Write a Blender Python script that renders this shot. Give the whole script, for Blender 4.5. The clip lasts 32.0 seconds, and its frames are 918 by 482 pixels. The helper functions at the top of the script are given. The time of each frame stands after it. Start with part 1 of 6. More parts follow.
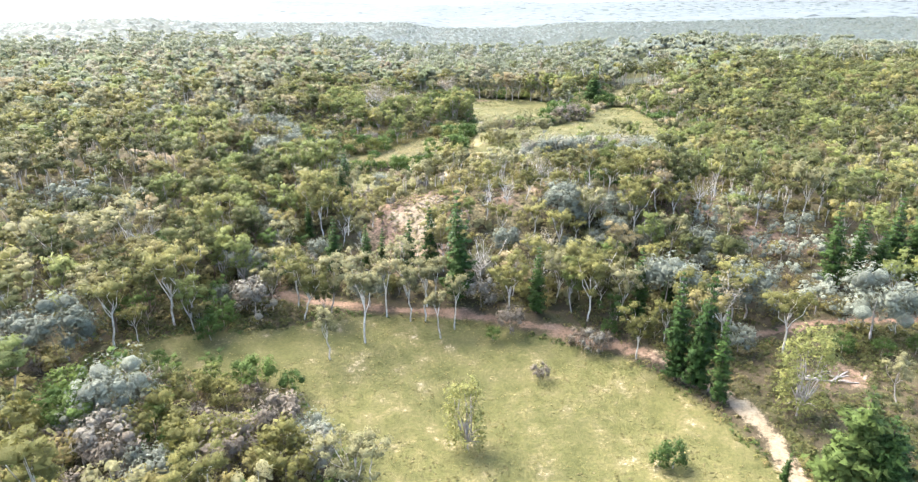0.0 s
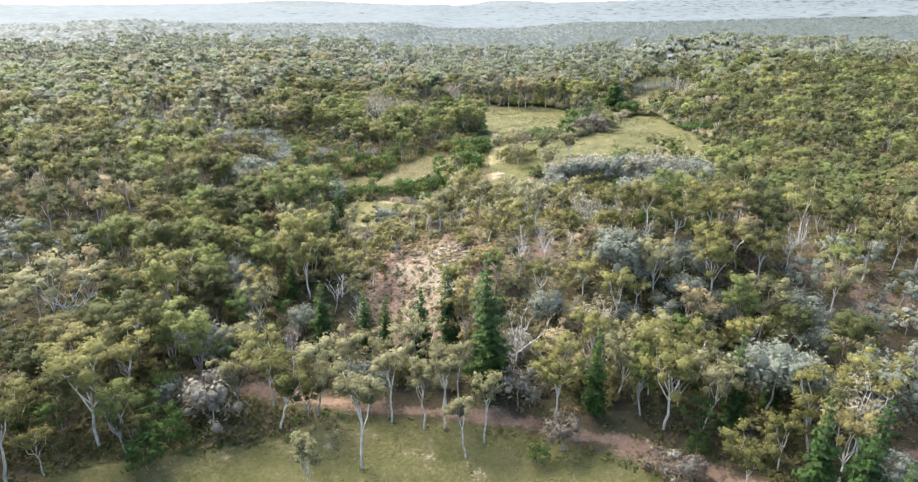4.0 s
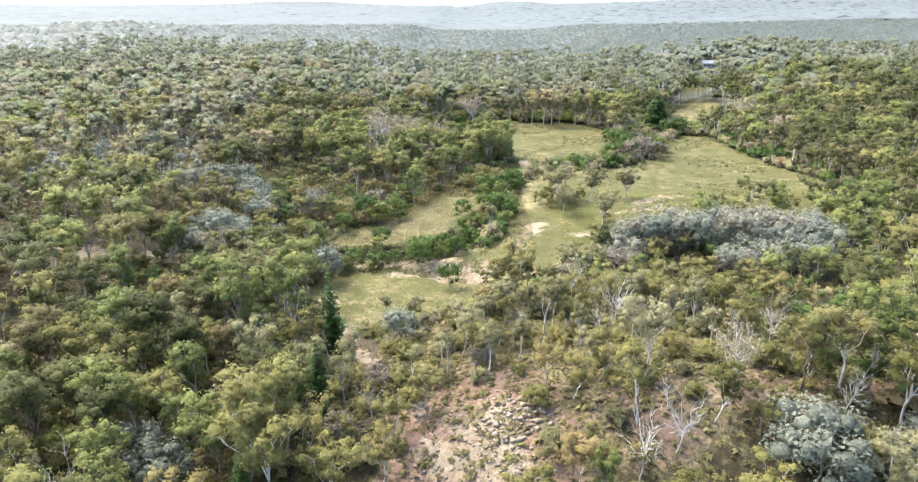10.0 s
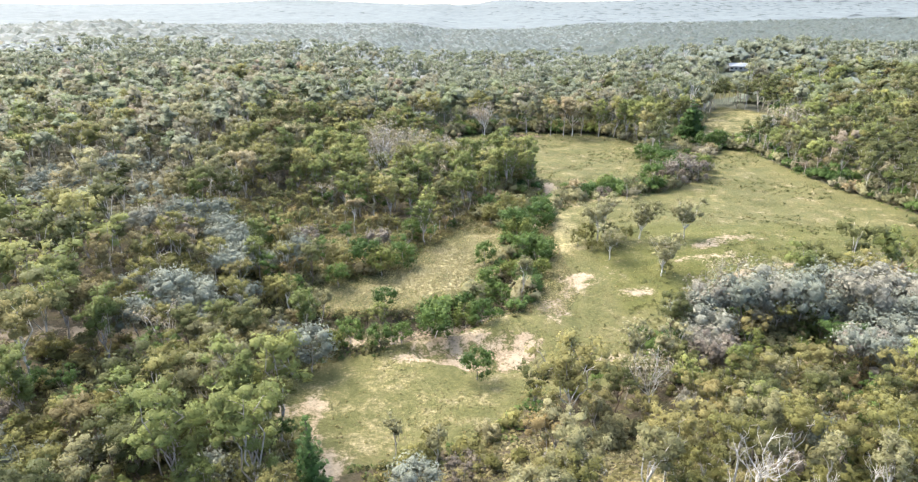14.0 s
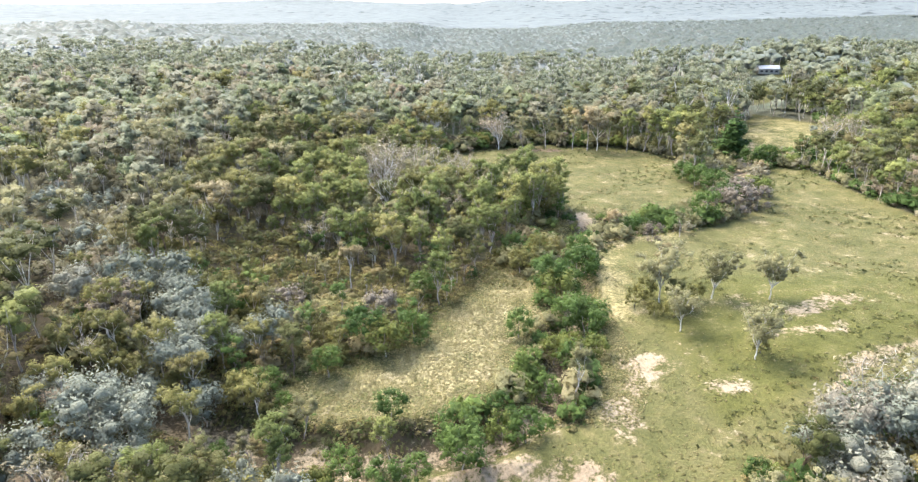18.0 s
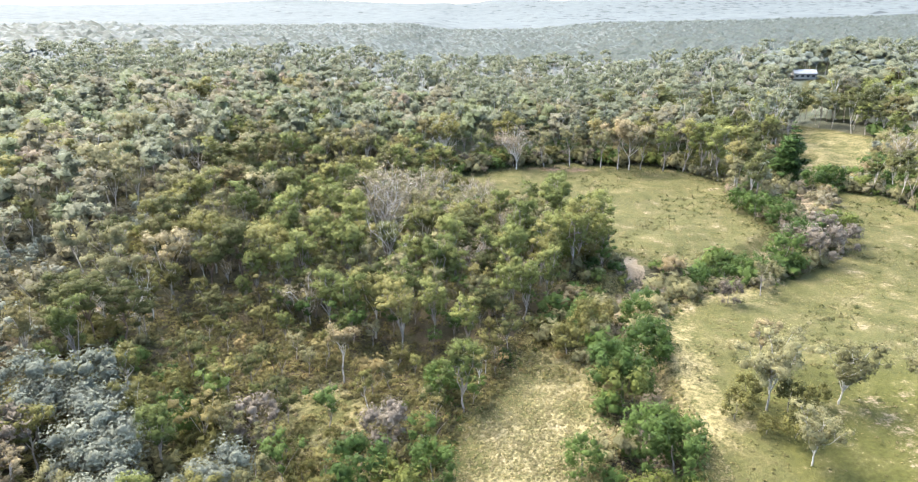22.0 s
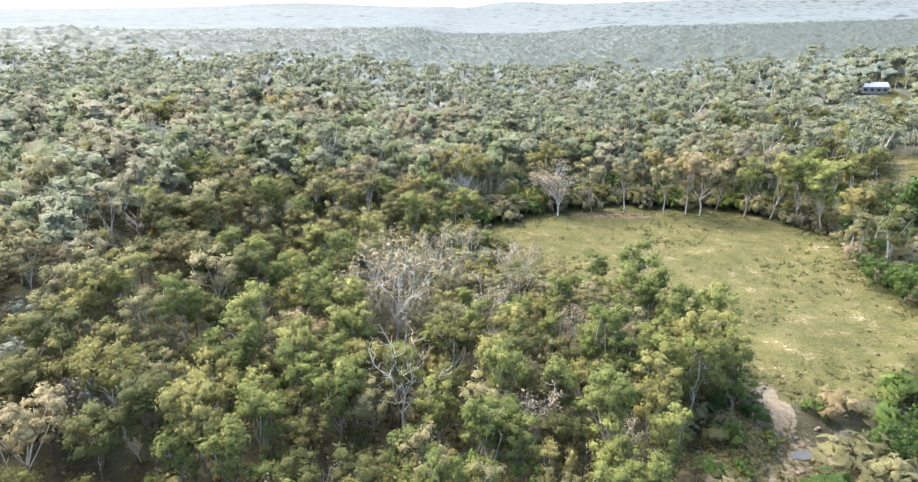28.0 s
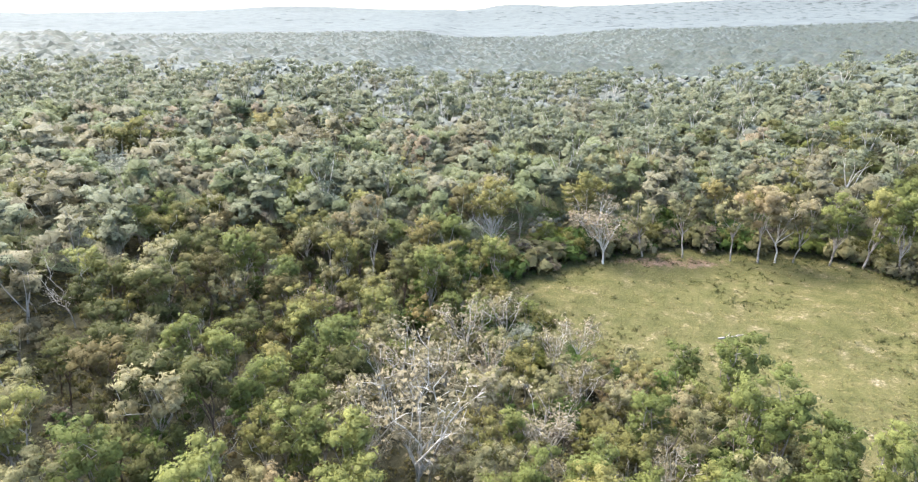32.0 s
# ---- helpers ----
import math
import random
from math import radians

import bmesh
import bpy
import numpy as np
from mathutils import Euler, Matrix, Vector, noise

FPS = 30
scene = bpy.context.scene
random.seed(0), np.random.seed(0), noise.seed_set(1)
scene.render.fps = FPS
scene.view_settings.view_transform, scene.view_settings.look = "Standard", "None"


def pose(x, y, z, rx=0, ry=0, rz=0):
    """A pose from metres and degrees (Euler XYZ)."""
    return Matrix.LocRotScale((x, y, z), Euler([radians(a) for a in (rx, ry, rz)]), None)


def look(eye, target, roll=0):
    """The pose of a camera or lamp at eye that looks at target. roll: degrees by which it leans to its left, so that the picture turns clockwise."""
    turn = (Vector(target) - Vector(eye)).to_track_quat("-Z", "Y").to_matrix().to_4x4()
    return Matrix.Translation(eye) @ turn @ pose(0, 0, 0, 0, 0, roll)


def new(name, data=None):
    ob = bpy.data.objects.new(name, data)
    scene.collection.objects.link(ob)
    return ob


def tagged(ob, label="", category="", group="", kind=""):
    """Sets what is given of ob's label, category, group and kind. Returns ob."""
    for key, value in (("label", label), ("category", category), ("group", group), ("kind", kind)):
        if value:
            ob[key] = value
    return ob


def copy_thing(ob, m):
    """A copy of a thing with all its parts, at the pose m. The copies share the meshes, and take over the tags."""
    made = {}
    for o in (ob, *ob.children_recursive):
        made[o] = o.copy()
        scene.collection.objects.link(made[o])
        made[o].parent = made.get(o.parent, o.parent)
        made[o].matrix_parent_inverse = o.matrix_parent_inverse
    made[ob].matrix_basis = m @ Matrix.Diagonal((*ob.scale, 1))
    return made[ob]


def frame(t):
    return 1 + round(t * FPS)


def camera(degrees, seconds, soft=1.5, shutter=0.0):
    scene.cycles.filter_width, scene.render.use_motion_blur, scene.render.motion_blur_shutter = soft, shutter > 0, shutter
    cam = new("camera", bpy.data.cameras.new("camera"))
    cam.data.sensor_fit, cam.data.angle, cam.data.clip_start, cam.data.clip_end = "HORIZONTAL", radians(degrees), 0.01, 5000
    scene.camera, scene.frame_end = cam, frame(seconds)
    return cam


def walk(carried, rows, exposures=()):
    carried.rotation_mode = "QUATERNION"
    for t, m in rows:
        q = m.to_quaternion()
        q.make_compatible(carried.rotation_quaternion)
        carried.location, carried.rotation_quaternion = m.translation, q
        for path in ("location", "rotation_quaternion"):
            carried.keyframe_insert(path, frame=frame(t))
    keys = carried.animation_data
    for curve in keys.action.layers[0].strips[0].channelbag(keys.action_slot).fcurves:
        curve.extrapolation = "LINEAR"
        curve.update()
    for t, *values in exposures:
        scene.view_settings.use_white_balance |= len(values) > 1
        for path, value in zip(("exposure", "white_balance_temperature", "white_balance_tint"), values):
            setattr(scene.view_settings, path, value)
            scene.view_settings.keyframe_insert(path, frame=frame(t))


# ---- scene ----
cam = camera(72.6, 32.0, soft=1.25)
EXPOSURE = 2.87
METRES, EYE, TILT, LEAN, TURN = 260.0, 56.0, -20.3, 0.0, 0.0
ROWS = [
    (0.0, 0.0, 0.0, 0.0, -0.0, 0.0, 0.0),
    (0.5, -0.0017, 0.0139, 0.0049, 0.01, -0.01, 0.03),
    (1.0, -0.0034, 0.0285, 0.01, 0.03, -0.0, 0.04),
    (1.5, -0.0051, 0.0434, 0.0151, 0.04, 0.0, 0.05),
    (2.0, -0.0068, 0.0581, 0.0202, 0.07, 0.0, 0.04),
    (2.5, -0.0087, 0.0726, 0.0256, 0.09, -0.02, 0.05),
    (3.0, -0.0107, 0.0863, 0.0306, 0.12, -0.01, 0.05),
    (3.5, -0.0129, 0.1008, 0.0361, 0.15, 0.02, 0.06),
    (5.5, -0.0216, 0.1591, 0.0583, 0.16, -0.1, 0.08),
    (6.0, -0.024, 0.174, 0.0638, 0.16, -0.06, 0.06),
    (6.5, -0.0262, 0.1879, 0.0691, 0.17, -0.06, 0.06),
    (7.0, -0.0284, 0.2028, 0.0747, 0.18, -0.06, 0.06),
    (7.5, -0.0308, 0.2174, 0.0803, 0.21, -0.03, 0.04),
    (8.0, -0.0333, 0.2313, 0.0857, 0.23, 0.01, 0.04),
    (8.5, -0.0362, 0.246, 0.0914, 0.22, 0.06, 0.01),
    (9.0, -0.0387, 0.2612, 0.097, 0.21, 0.06, -0.01),
    (9.5, -0.0411, 0.2761, 0.1028, 0.23, 0.07, 0.01),
    (10.0, -0.0437, 0.291, 0.1086, 0.23, 0.07, -0.02),
    (10.5, -0.046, 0.3053, 0.1138, 0.21, 0.07, -0.03),
    (11.0, -0.0483, 0.3204, 0.1195, 0.21, 0.05, -0.02),
    (11.5, -0.0505, 0.3358, 0.1249, 0.24, 0.05, -0.02),
    (12.0, -0.0528, 0.3512, 0.1305, 0.25, 0.05, -0.02),
    (12.5, -0.0552, 0.3664, 0.1359, 0.23, 0.06, 0.01),
    (13.0, -0.0575, 0.3806, 0.1413, 0.2, 0.0, 0.01),
    (13.5, -0.0596, 0.3957, 0.1468, 0.23, -0.01, -0.02),
    (14.0, -0.0618, 0.4106, 0.1524, 0.21, -0.03, -0.0),
    (14.5, -0.0639, 0.4253, 0.1579, 0.22, -0.02, 0.04),
    (16.5, -0.0727, 0.4829, 0.1789, 0.18, -0.06, 0.14),
    (17.0, -0.0749, 0.4975, 0.1844, 0.18, -0.09, 0.14),
    (17.5, -0.0769, 0.5122, 0.1897, 0.18, -0.11, 0.15),
    (18.0, -0.0787, 0.526, 0.1946, 0.21, -0.11, 0.16),
    (18.5, -0.081, 0.5408, 0.2, 0.17, -0.13, 0.18),
    (19.0, -0.0831, 0.5556, 0.2053, 0.16, -0.14, 0.2),
    (19.5, -0.085, 0.5705, 0.2104, 0.17, -0.12, 0.24),
    (20.0, -0.0872, 0.5851, 0.2158, 0.14, -0.12, 0.24),
    (20.5, -0.089, 0.5992, 0.2208, 0.16, -0.11, 0.26),
    (21.0, -0.0911, 0.614, 0.2262, 0.16, -0.11, 0.29),
    (21.5, -0.0934, 0.6286, 0.2319, 0.15, -0.12, 0.29),
    (22.0, -0.0954, 0.6432, 0.2371, 0.18, -0.1, 0.29),
    (22.5, -0.0977, 0.6579, 0.2423, 0.16, -0.09, 0.31),
    (23.0, -0.0997, 0.6718, 0.2473, 0.17, -0.08, 0.3),
    (23.5, -0.1019, 0.6862, 0.2523, 0.17, -0.02, 0.35),
    (24.0, -0.1036, 0.7007, 0.2579, 0.22, -0.03, 0.37),
    (24.5, -0.1058, 0.715, 0.2634, 0.21, -0.01, 0.39),
    (26.5, -0.1145, 0.7721, 0.2846, 0.24, 0.08, 0.33),
    (27.0, -0.1168, 0.7864, 0.2902, 0.25, 0.09, 0.3),
    (27.5, -0.1192, 0.801, 0.2954, 0.25, 0.16, 0.28),
    (28.0, -0.1212, 0.8148, 0.3006, 0.26, 0.18, 0.26),
    (28.5, -0.1231, 0.8296, 0.306, 0.3, 0.19, 0.23),
    (29.0, -0.1252, 0.8439, 0.3113, 0.32, 0.19, 0.24),
    (29.5, -0.1276, 0.8581, 0.3168, 0.34, 0.23, 0.22),
    (30.0, -0.1303, 0.8722, 0.3224, 0.34, 0.25, 0.28),
    (30.5, -0.1327, 0.8855, 0.3279, 0.35, 0.29, 0.29),
    (31.0, -0.1354, 0.8997, 0.3336, 0.34, 0.3, 0.31),
    (31.5, -0.1377, 0.9141, 0.3388, 0.39, 0.38, 0.35),
    (32.0, -0.1402, 0.9282, 0.3441, 0.38, 0.42, 0.39),
]
walk(cam, [(t, pose(0, 0, EYE, TILT, LEAN, TURN) @ pose(METRES * x, METRES * y, METRES * z, 90 + pitch, roll, yaw)) for t, x, y, z, yaw, pitch, roll in ROWS],
     [(0.0, EXPOSURE + 0.48), (1.0, EXPOSURE + 0.42), (2.0, EXPOSURE + 0.14), (3.0, EXPOSURE - 0.01), (6.0, EXPOSURE - 0.02), (9.0, EXPOSURE + 0.06), (14.0, EXPOSURE + 0.06), (20.0, EXPOSURE + 0.13), (28.0, EXPOSURE + 0.10), (32.0, EXPOSURE + 0.04)])
# ---- light: a bright hazy day, thin cloud over the sun ----
SUN_HEIGHT, SUN_BEARING = 52.0, -50.0  # degrees; bearing from straight ahead, minus to the left
world = bpy.data.worlds.new("sky")
scene.world = world
world.use_nodes = True
wn = world.node_tree.nodes
sky = wn.new("ShaderNodeTexSky")
sky.sky_type = "NISHITA"
sky.sun_disc = False
sky.sun_elevation, sky.sun_rotation = radians(SUN_HEIGHT), radians(SUN_BEARING)
sky.air_density, sky.dust_density, sky.ozone_density = 1.0, 2.0, 1.0
wn["Background"].inputs["Strength"].default_value = 0.125
world.node_tree.links.new(sky.outputs["Color"], wn["Background"].inputs["Color"])

sun = new("sun", bpy.data.lights.new("sun", "SUN"))
sun.data.energy, sun.data.angle, sun.data.color = 2.1, radians(42), (1.0, 0.95, 0.86)
a, b = radians(SUN_BEARING), radians(SUN_HEIGHT)
sun.matrix_world = look((math.sin(a) * math.cos(b) * 300, 150 + math.cos(a) * math.cos(b) * 300, 300 * math.sin(b)), (0, 150, 0))

# ---- materials ----
def material(name, roughness=0.7, specular=0.3):
    m = bpy.data.materials.new(name)
    m.use_nodes = True
    n = m.node_tree.nodes
    n["Principled BSDF"].inputs["Roughness"].default_value = roughness
    n["Principled BSDF"].inputs["Specular IOR Level"].default_value = specular
    return m, n, m.node_tree.links, n["Principled BSDF"]


def noise_tex(n, l, scale, detail=4.0, rough=0.6, coords=None):
    t = n.new("ShaderNodeTexNoise")
    t.inputs["Scale"].default_value, t.inputs["Detail"].default_value, t.inputs["Roughness"].default_value = scale, detail, rough
    if coords is not None:
        l.new(coords, t.inputs["Vector"])
    return t


def ramp(n, l, source, stops):
    r = n.new("ShaderNodeValToRGB")
    while len(r.color_ramp.elements) < len(stops):
        r.color_ramp.elements.new(0.5)
    for e, (p, c) in zip(r.color_ramp.elements, stops):
        e.position, e.color = p, (*c, 1) if len(c) == 3 else c
    l.new(source, r.inputs["Fac"])
    return r.outputs["Color"]


def mix(n, l, fac, a, b, blend="MIX"):
    x = n.new("ShaderNodeMix")
    x.data_type, x.blend_type = "RGBA", blend
    for sock, v in ((x.inputs["Factor"], fac), (x.inputs["A"], a), (x.inputs["B"], b)):
        if hasattr(v, "is_output"):
            l.new(v, sock)
        elif isinstance(v, tuple):
            sock.default_value = (*v, 1)
        else:
            sock.default_value = v
    return x.outputs["Result"]


def maths(n, l, op, a, b=0.0, clamp=False):
    x = n.new("ShaderNodeMath")
    x.operation, x.use_clamp = op, clamp
    for sock, v in ((x.inputs[0], a), (x.inputs[1], b)):
        if hasattr(v, "is_output"):
            l.new(v, sock)
        else:
            sock.default_value = v
    return x.outputs[0]


def foliage(name, dark, light, odd, sheen=0.03, through_light=0.45, lace=0.0, vary=0.4):
    """Leaves: each plant between two colours, some leaves of an odd colour, light coming through."""
    m, n, l, p = material(name, 0.65, 0.08)
    tone = n.new("ShaderNodeAttribute")
    tone.attribute_name = "tone"
    info = n.new("ShaderNodeObjectInfo")
    who = maths(n, l, "FRACT", maths(n, l, "ADD", tone.outputs["Fac"], info.outputs["Random"]))
    geo = n.new("ShaderNodeNewGeometry")
    base = ramp(n, l, who, [(0.0, dark), (0.8, light), (1.0, odd)])
    leaf = maths(n, l, "MULTIPLY_ADD", geo.outputs["Random Per Island"], vary)
    leaf.node.inputs[2].default_value = 1 - vary / 2
    col = mix(n, l, 1.0, base, leaf, "MULTIPLY")
    pos = noise_tex(n, l, 0.35, 3.0, 0.6, geo.outputs["Position"])
    col = mix(n, l, 1.0, col, ramp(n, l, pos.outputs["Fac"], [(0.3, (0.75, 0.75, 0.75)), (0.7, (1.25, 1.22, 1.15))]), "MULTIPLY")
    l.new(col, p.inputs["Base Color"])
    # bluish sheen pales crowns seen at a low angle, standing in for haze
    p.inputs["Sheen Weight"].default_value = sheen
    p.inputs["Sheen Roughness"].default_value = 0.5
    p.inputs["Sheen Tint"].default_value = (0.9, 0.95, 1.0, 1)
    tr = n.new("ShaderNodeBsdfTranslucent")
    l.new(col, tr.inputs["Color"])
    both = n.new("ShaderNodeMixShader")
    both.inputs[0].default_value = through_light
    l.new(p.outputs[0], both.inputs[1])
    l.new(tr.outputs[0], both.inputs[2])
    out = both.outputs[0]
    if lace:
        # gaps between the small leaves of a spray
        gaps = noise_tex(n, l, lace, 1.0, 0.5, geo.outputs["Position"])
        clear = n.new("ShaderNodeBsdfTransparent")
        cut = n.new("ShaderNodeMixShader")
        l.new(maths(n, l, "GREATER_THAN", gaps.outputs["Fac"], 0.44), cut.inputs[0])
        l.new(clear.outputs[0], cut.inputs[1])
        l.new(out, cut.inputs[2])
        out = cut.outputs[0]
    l.new(out, n["Material Output"].inputs["Surface"])
    return m


def bark(name, pale, dark, patch=1.2):
    m, n, l, p = material(name, 0.8, 0.2)
    geo = n.new("ShaderNodeNewGeometry")
    t = noise_tex(n, l, patch, 5.0, 0.65, geo.outputs["Position"])
    fine = noise_tex(n, l, 14.0, 3.0, 0.6, geo.outputs["Position"])
    col = ramp(n, l, t.outputs["Fac"], [(0.35, dark), (0.6, pale)])
    col = mix(n, l, 0.5, col, ramp(n, l, fine.outputs["Fac"], [(0.3, (0.6, 0.58, 0.55)), (0.7, (1.0, 1.0, 1.0))]), "MULTIPLY")
    l.new(col, p.inputs["Base Color"])
    bump = n.new("ShaderNodeBump")
    bump.inputs["Strength"].default_value, bump.inputs["Distance"].default_value = 0.5, 0.03
    l.new(fine.outputs["Fac"], bump.inputs["Height"])
    l.new(bump.outputs[0], p.inputs["Normal"])
    return m


LEAF_OLIVE = foliage("olive_gum_leaves", (0.084, 0.083, 0.026), (0.160, 0.150, 0.052), (0.162, 0.138, 0.056), lace=9.0)
LEAF_GREEN = foliage("green_gum_leaves", (0.084, 0.103, 0.031), (0.162, 0.173, 0.056), (0.180, 0.166, 0.060), lace=9.0)
LEAF_GREY = foliage("grey_green_gum_leaves", (0.110, 0.106, 0.050), (0.190, 0.178, 0.092), (0.20, 0.158, 0.088), lace=9.0)
LEAF_DARK = foliage("dark_olive_leaves", (0.046, 0.052, 0.018), (0.090, 0.094, 0.034), (0.115, 0.094, 0.042), lace=9.0)
LEAF_TAN = foliage("greyish_tan_leaves", (0.152, 0.144, 0.072), (0.236, 0.218, 0.122), (0.230, 0.184, 0.108), lace=9.0)
LEAF_SILVER = foliage("silver_wattle_leaves", (0.098, 0.109, 0.086), (0.160, 0.171, 0.134), (0.165, 0.150, 0.116), 0.02, 0.28, lace=9.0, vary=0.34)
LEAF_PINE = foliage("pine_needles", (0.022, 0.044, 0.010), (0.044, 0.076, 0.018), (0.055, 0.078, 0.02), 0.02, 0.2, lace=11.0)
LEAF_SHRUB = foliage("shrub_leaves", (0.040, 0.070, 0.018), (0.080, 0.118, 0.030), (0.12, 0.126, 0.034), lace=11.0)
LEAF_DRY = foliage("dry_brown_leaves", (0.150, 0.128, 0.080), (0.205, 0.178, 0.118), (0.20, 0.160, 0.112), 0.03, 0.2, lace=12.0)
LEAF_TWIG = foliage("pinkish_twigs", (0.098, 0.080, 0.060), (0.146, 0.124, 0.098), (0.142, 0.136, 0.112), 0.03, 0.2, lace=12.0)
LEAF_SCRUB = foliage("scrub_leaves", (0.100, 0.095, 0.034), (0.160, 0.142, 0.058), (0.17, 0.128, 0.058), 0.0, lace=10.0)
# leaves of the farther stands: haze painted into the colour
HAZED_SAGE = foliage("hazed_sage_leaves", (0.102, 0.112, 0.064), (0.140, 0.150, 0.090), (0.152, 0.142, 0.090), 0.12, 0.4, 5.0, 0.26)
HAZED_DUN = foliage("hazed_dun_leaves", (0.112, 0.104, 0.060), (0.150, 0.136, 0.082), (0.168, 0.132, 0.090), 0.10, 0.4, 5.0, 0.26)
HAZED_GREEN = foliage("hazed_green_leaves", (0.090, 0.108, 0.048), (0.130, 0.146, 0.068), (0.150, 0.144, 0.072), 0.10, 0.4, 5.0, 0.26)
HAZED_PALE = foliage("hazed_pale_leaves", (0.092, 0.106, 0.096), (0.112, 0.126, 0.114), (0.114, 0.116, 0.106), 0.07, 0.35, vary=0.12)
HAZED_FAR = foliage("hazed_far_leaves", (0.066, 0.078, 0.048), (0.092, 0.102, 0.066), (0.098, 0.090, 0.066), 0.22, 0.35, vary=0.2)
HAZED_MIST = foliage("hazed_misty_leaves", (0.130, 0.142, 0.120), (0.160, 0.172, 0.144), (0.165, 0.160, 0.136), 0.24, 0.45, vary=0.15)
HAZED_DIM = foliage("hazed_dim_leaves", (0.056, 0.068, 0.057), (0.072, 0.084, 0.070), (0.075, 0.075, 0.064), 0.04, 0.35, vary=0.12)
BLADE = foliage("grass_blades", (0.106, 0.099, 0.038), (0.156, 0.137, 0.062), (0.20, 0.168, 0.096), 0.03, 0.5)

TUSSOCK = foliage("tussock_blades", (0.140, 0.128, 0.056), (0.236, 0.206, 0.106), (0.280, 0.236, 0.138), 0.0, 0.5)


# wooded backdrop: haze painted in as grey-blue colour, k sets its strength
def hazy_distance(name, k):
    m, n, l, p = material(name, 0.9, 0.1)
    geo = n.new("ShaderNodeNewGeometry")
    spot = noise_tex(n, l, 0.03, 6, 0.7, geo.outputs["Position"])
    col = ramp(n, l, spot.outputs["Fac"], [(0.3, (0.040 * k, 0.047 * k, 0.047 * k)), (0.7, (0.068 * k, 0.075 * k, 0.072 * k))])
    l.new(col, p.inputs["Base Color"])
    # a faint glow, though no lamp, stands in for bright hazy air
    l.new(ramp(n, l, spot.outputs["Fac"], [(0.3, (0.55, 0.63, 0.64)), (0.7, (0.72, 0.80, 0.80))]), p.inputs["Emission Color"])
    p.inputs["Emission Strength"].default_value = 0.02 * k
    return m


LEAF_HAZE, HAZE_RANGE = hazy_distance("hazy_distance", 1.1), hazy_distance("hazed_ranges", 0.48)
BARK_PALE = bark("pale_gum_bark", (0.50, 0.46, 0.40), (0.26, 0.22, 0.18))
BARK_GREY = bark("grey_bark", (0.34, 0.30, 0.26), (0.17, 0.14, 0.12))
BARK_DEAD = bark("bleached_dead_wood", (0.50, 0.47, 0.42), (0.29, 0.265, 0.23))
LOG_WOOD = bark("weathered_log_wood", (0.36, 0.32, 0.28), (0.20, 0.175, 0.15))
BARK_PINE = bark("pine_bark", (0.16, 0.11, 0.08), (0.08, 0.06, 0.05))


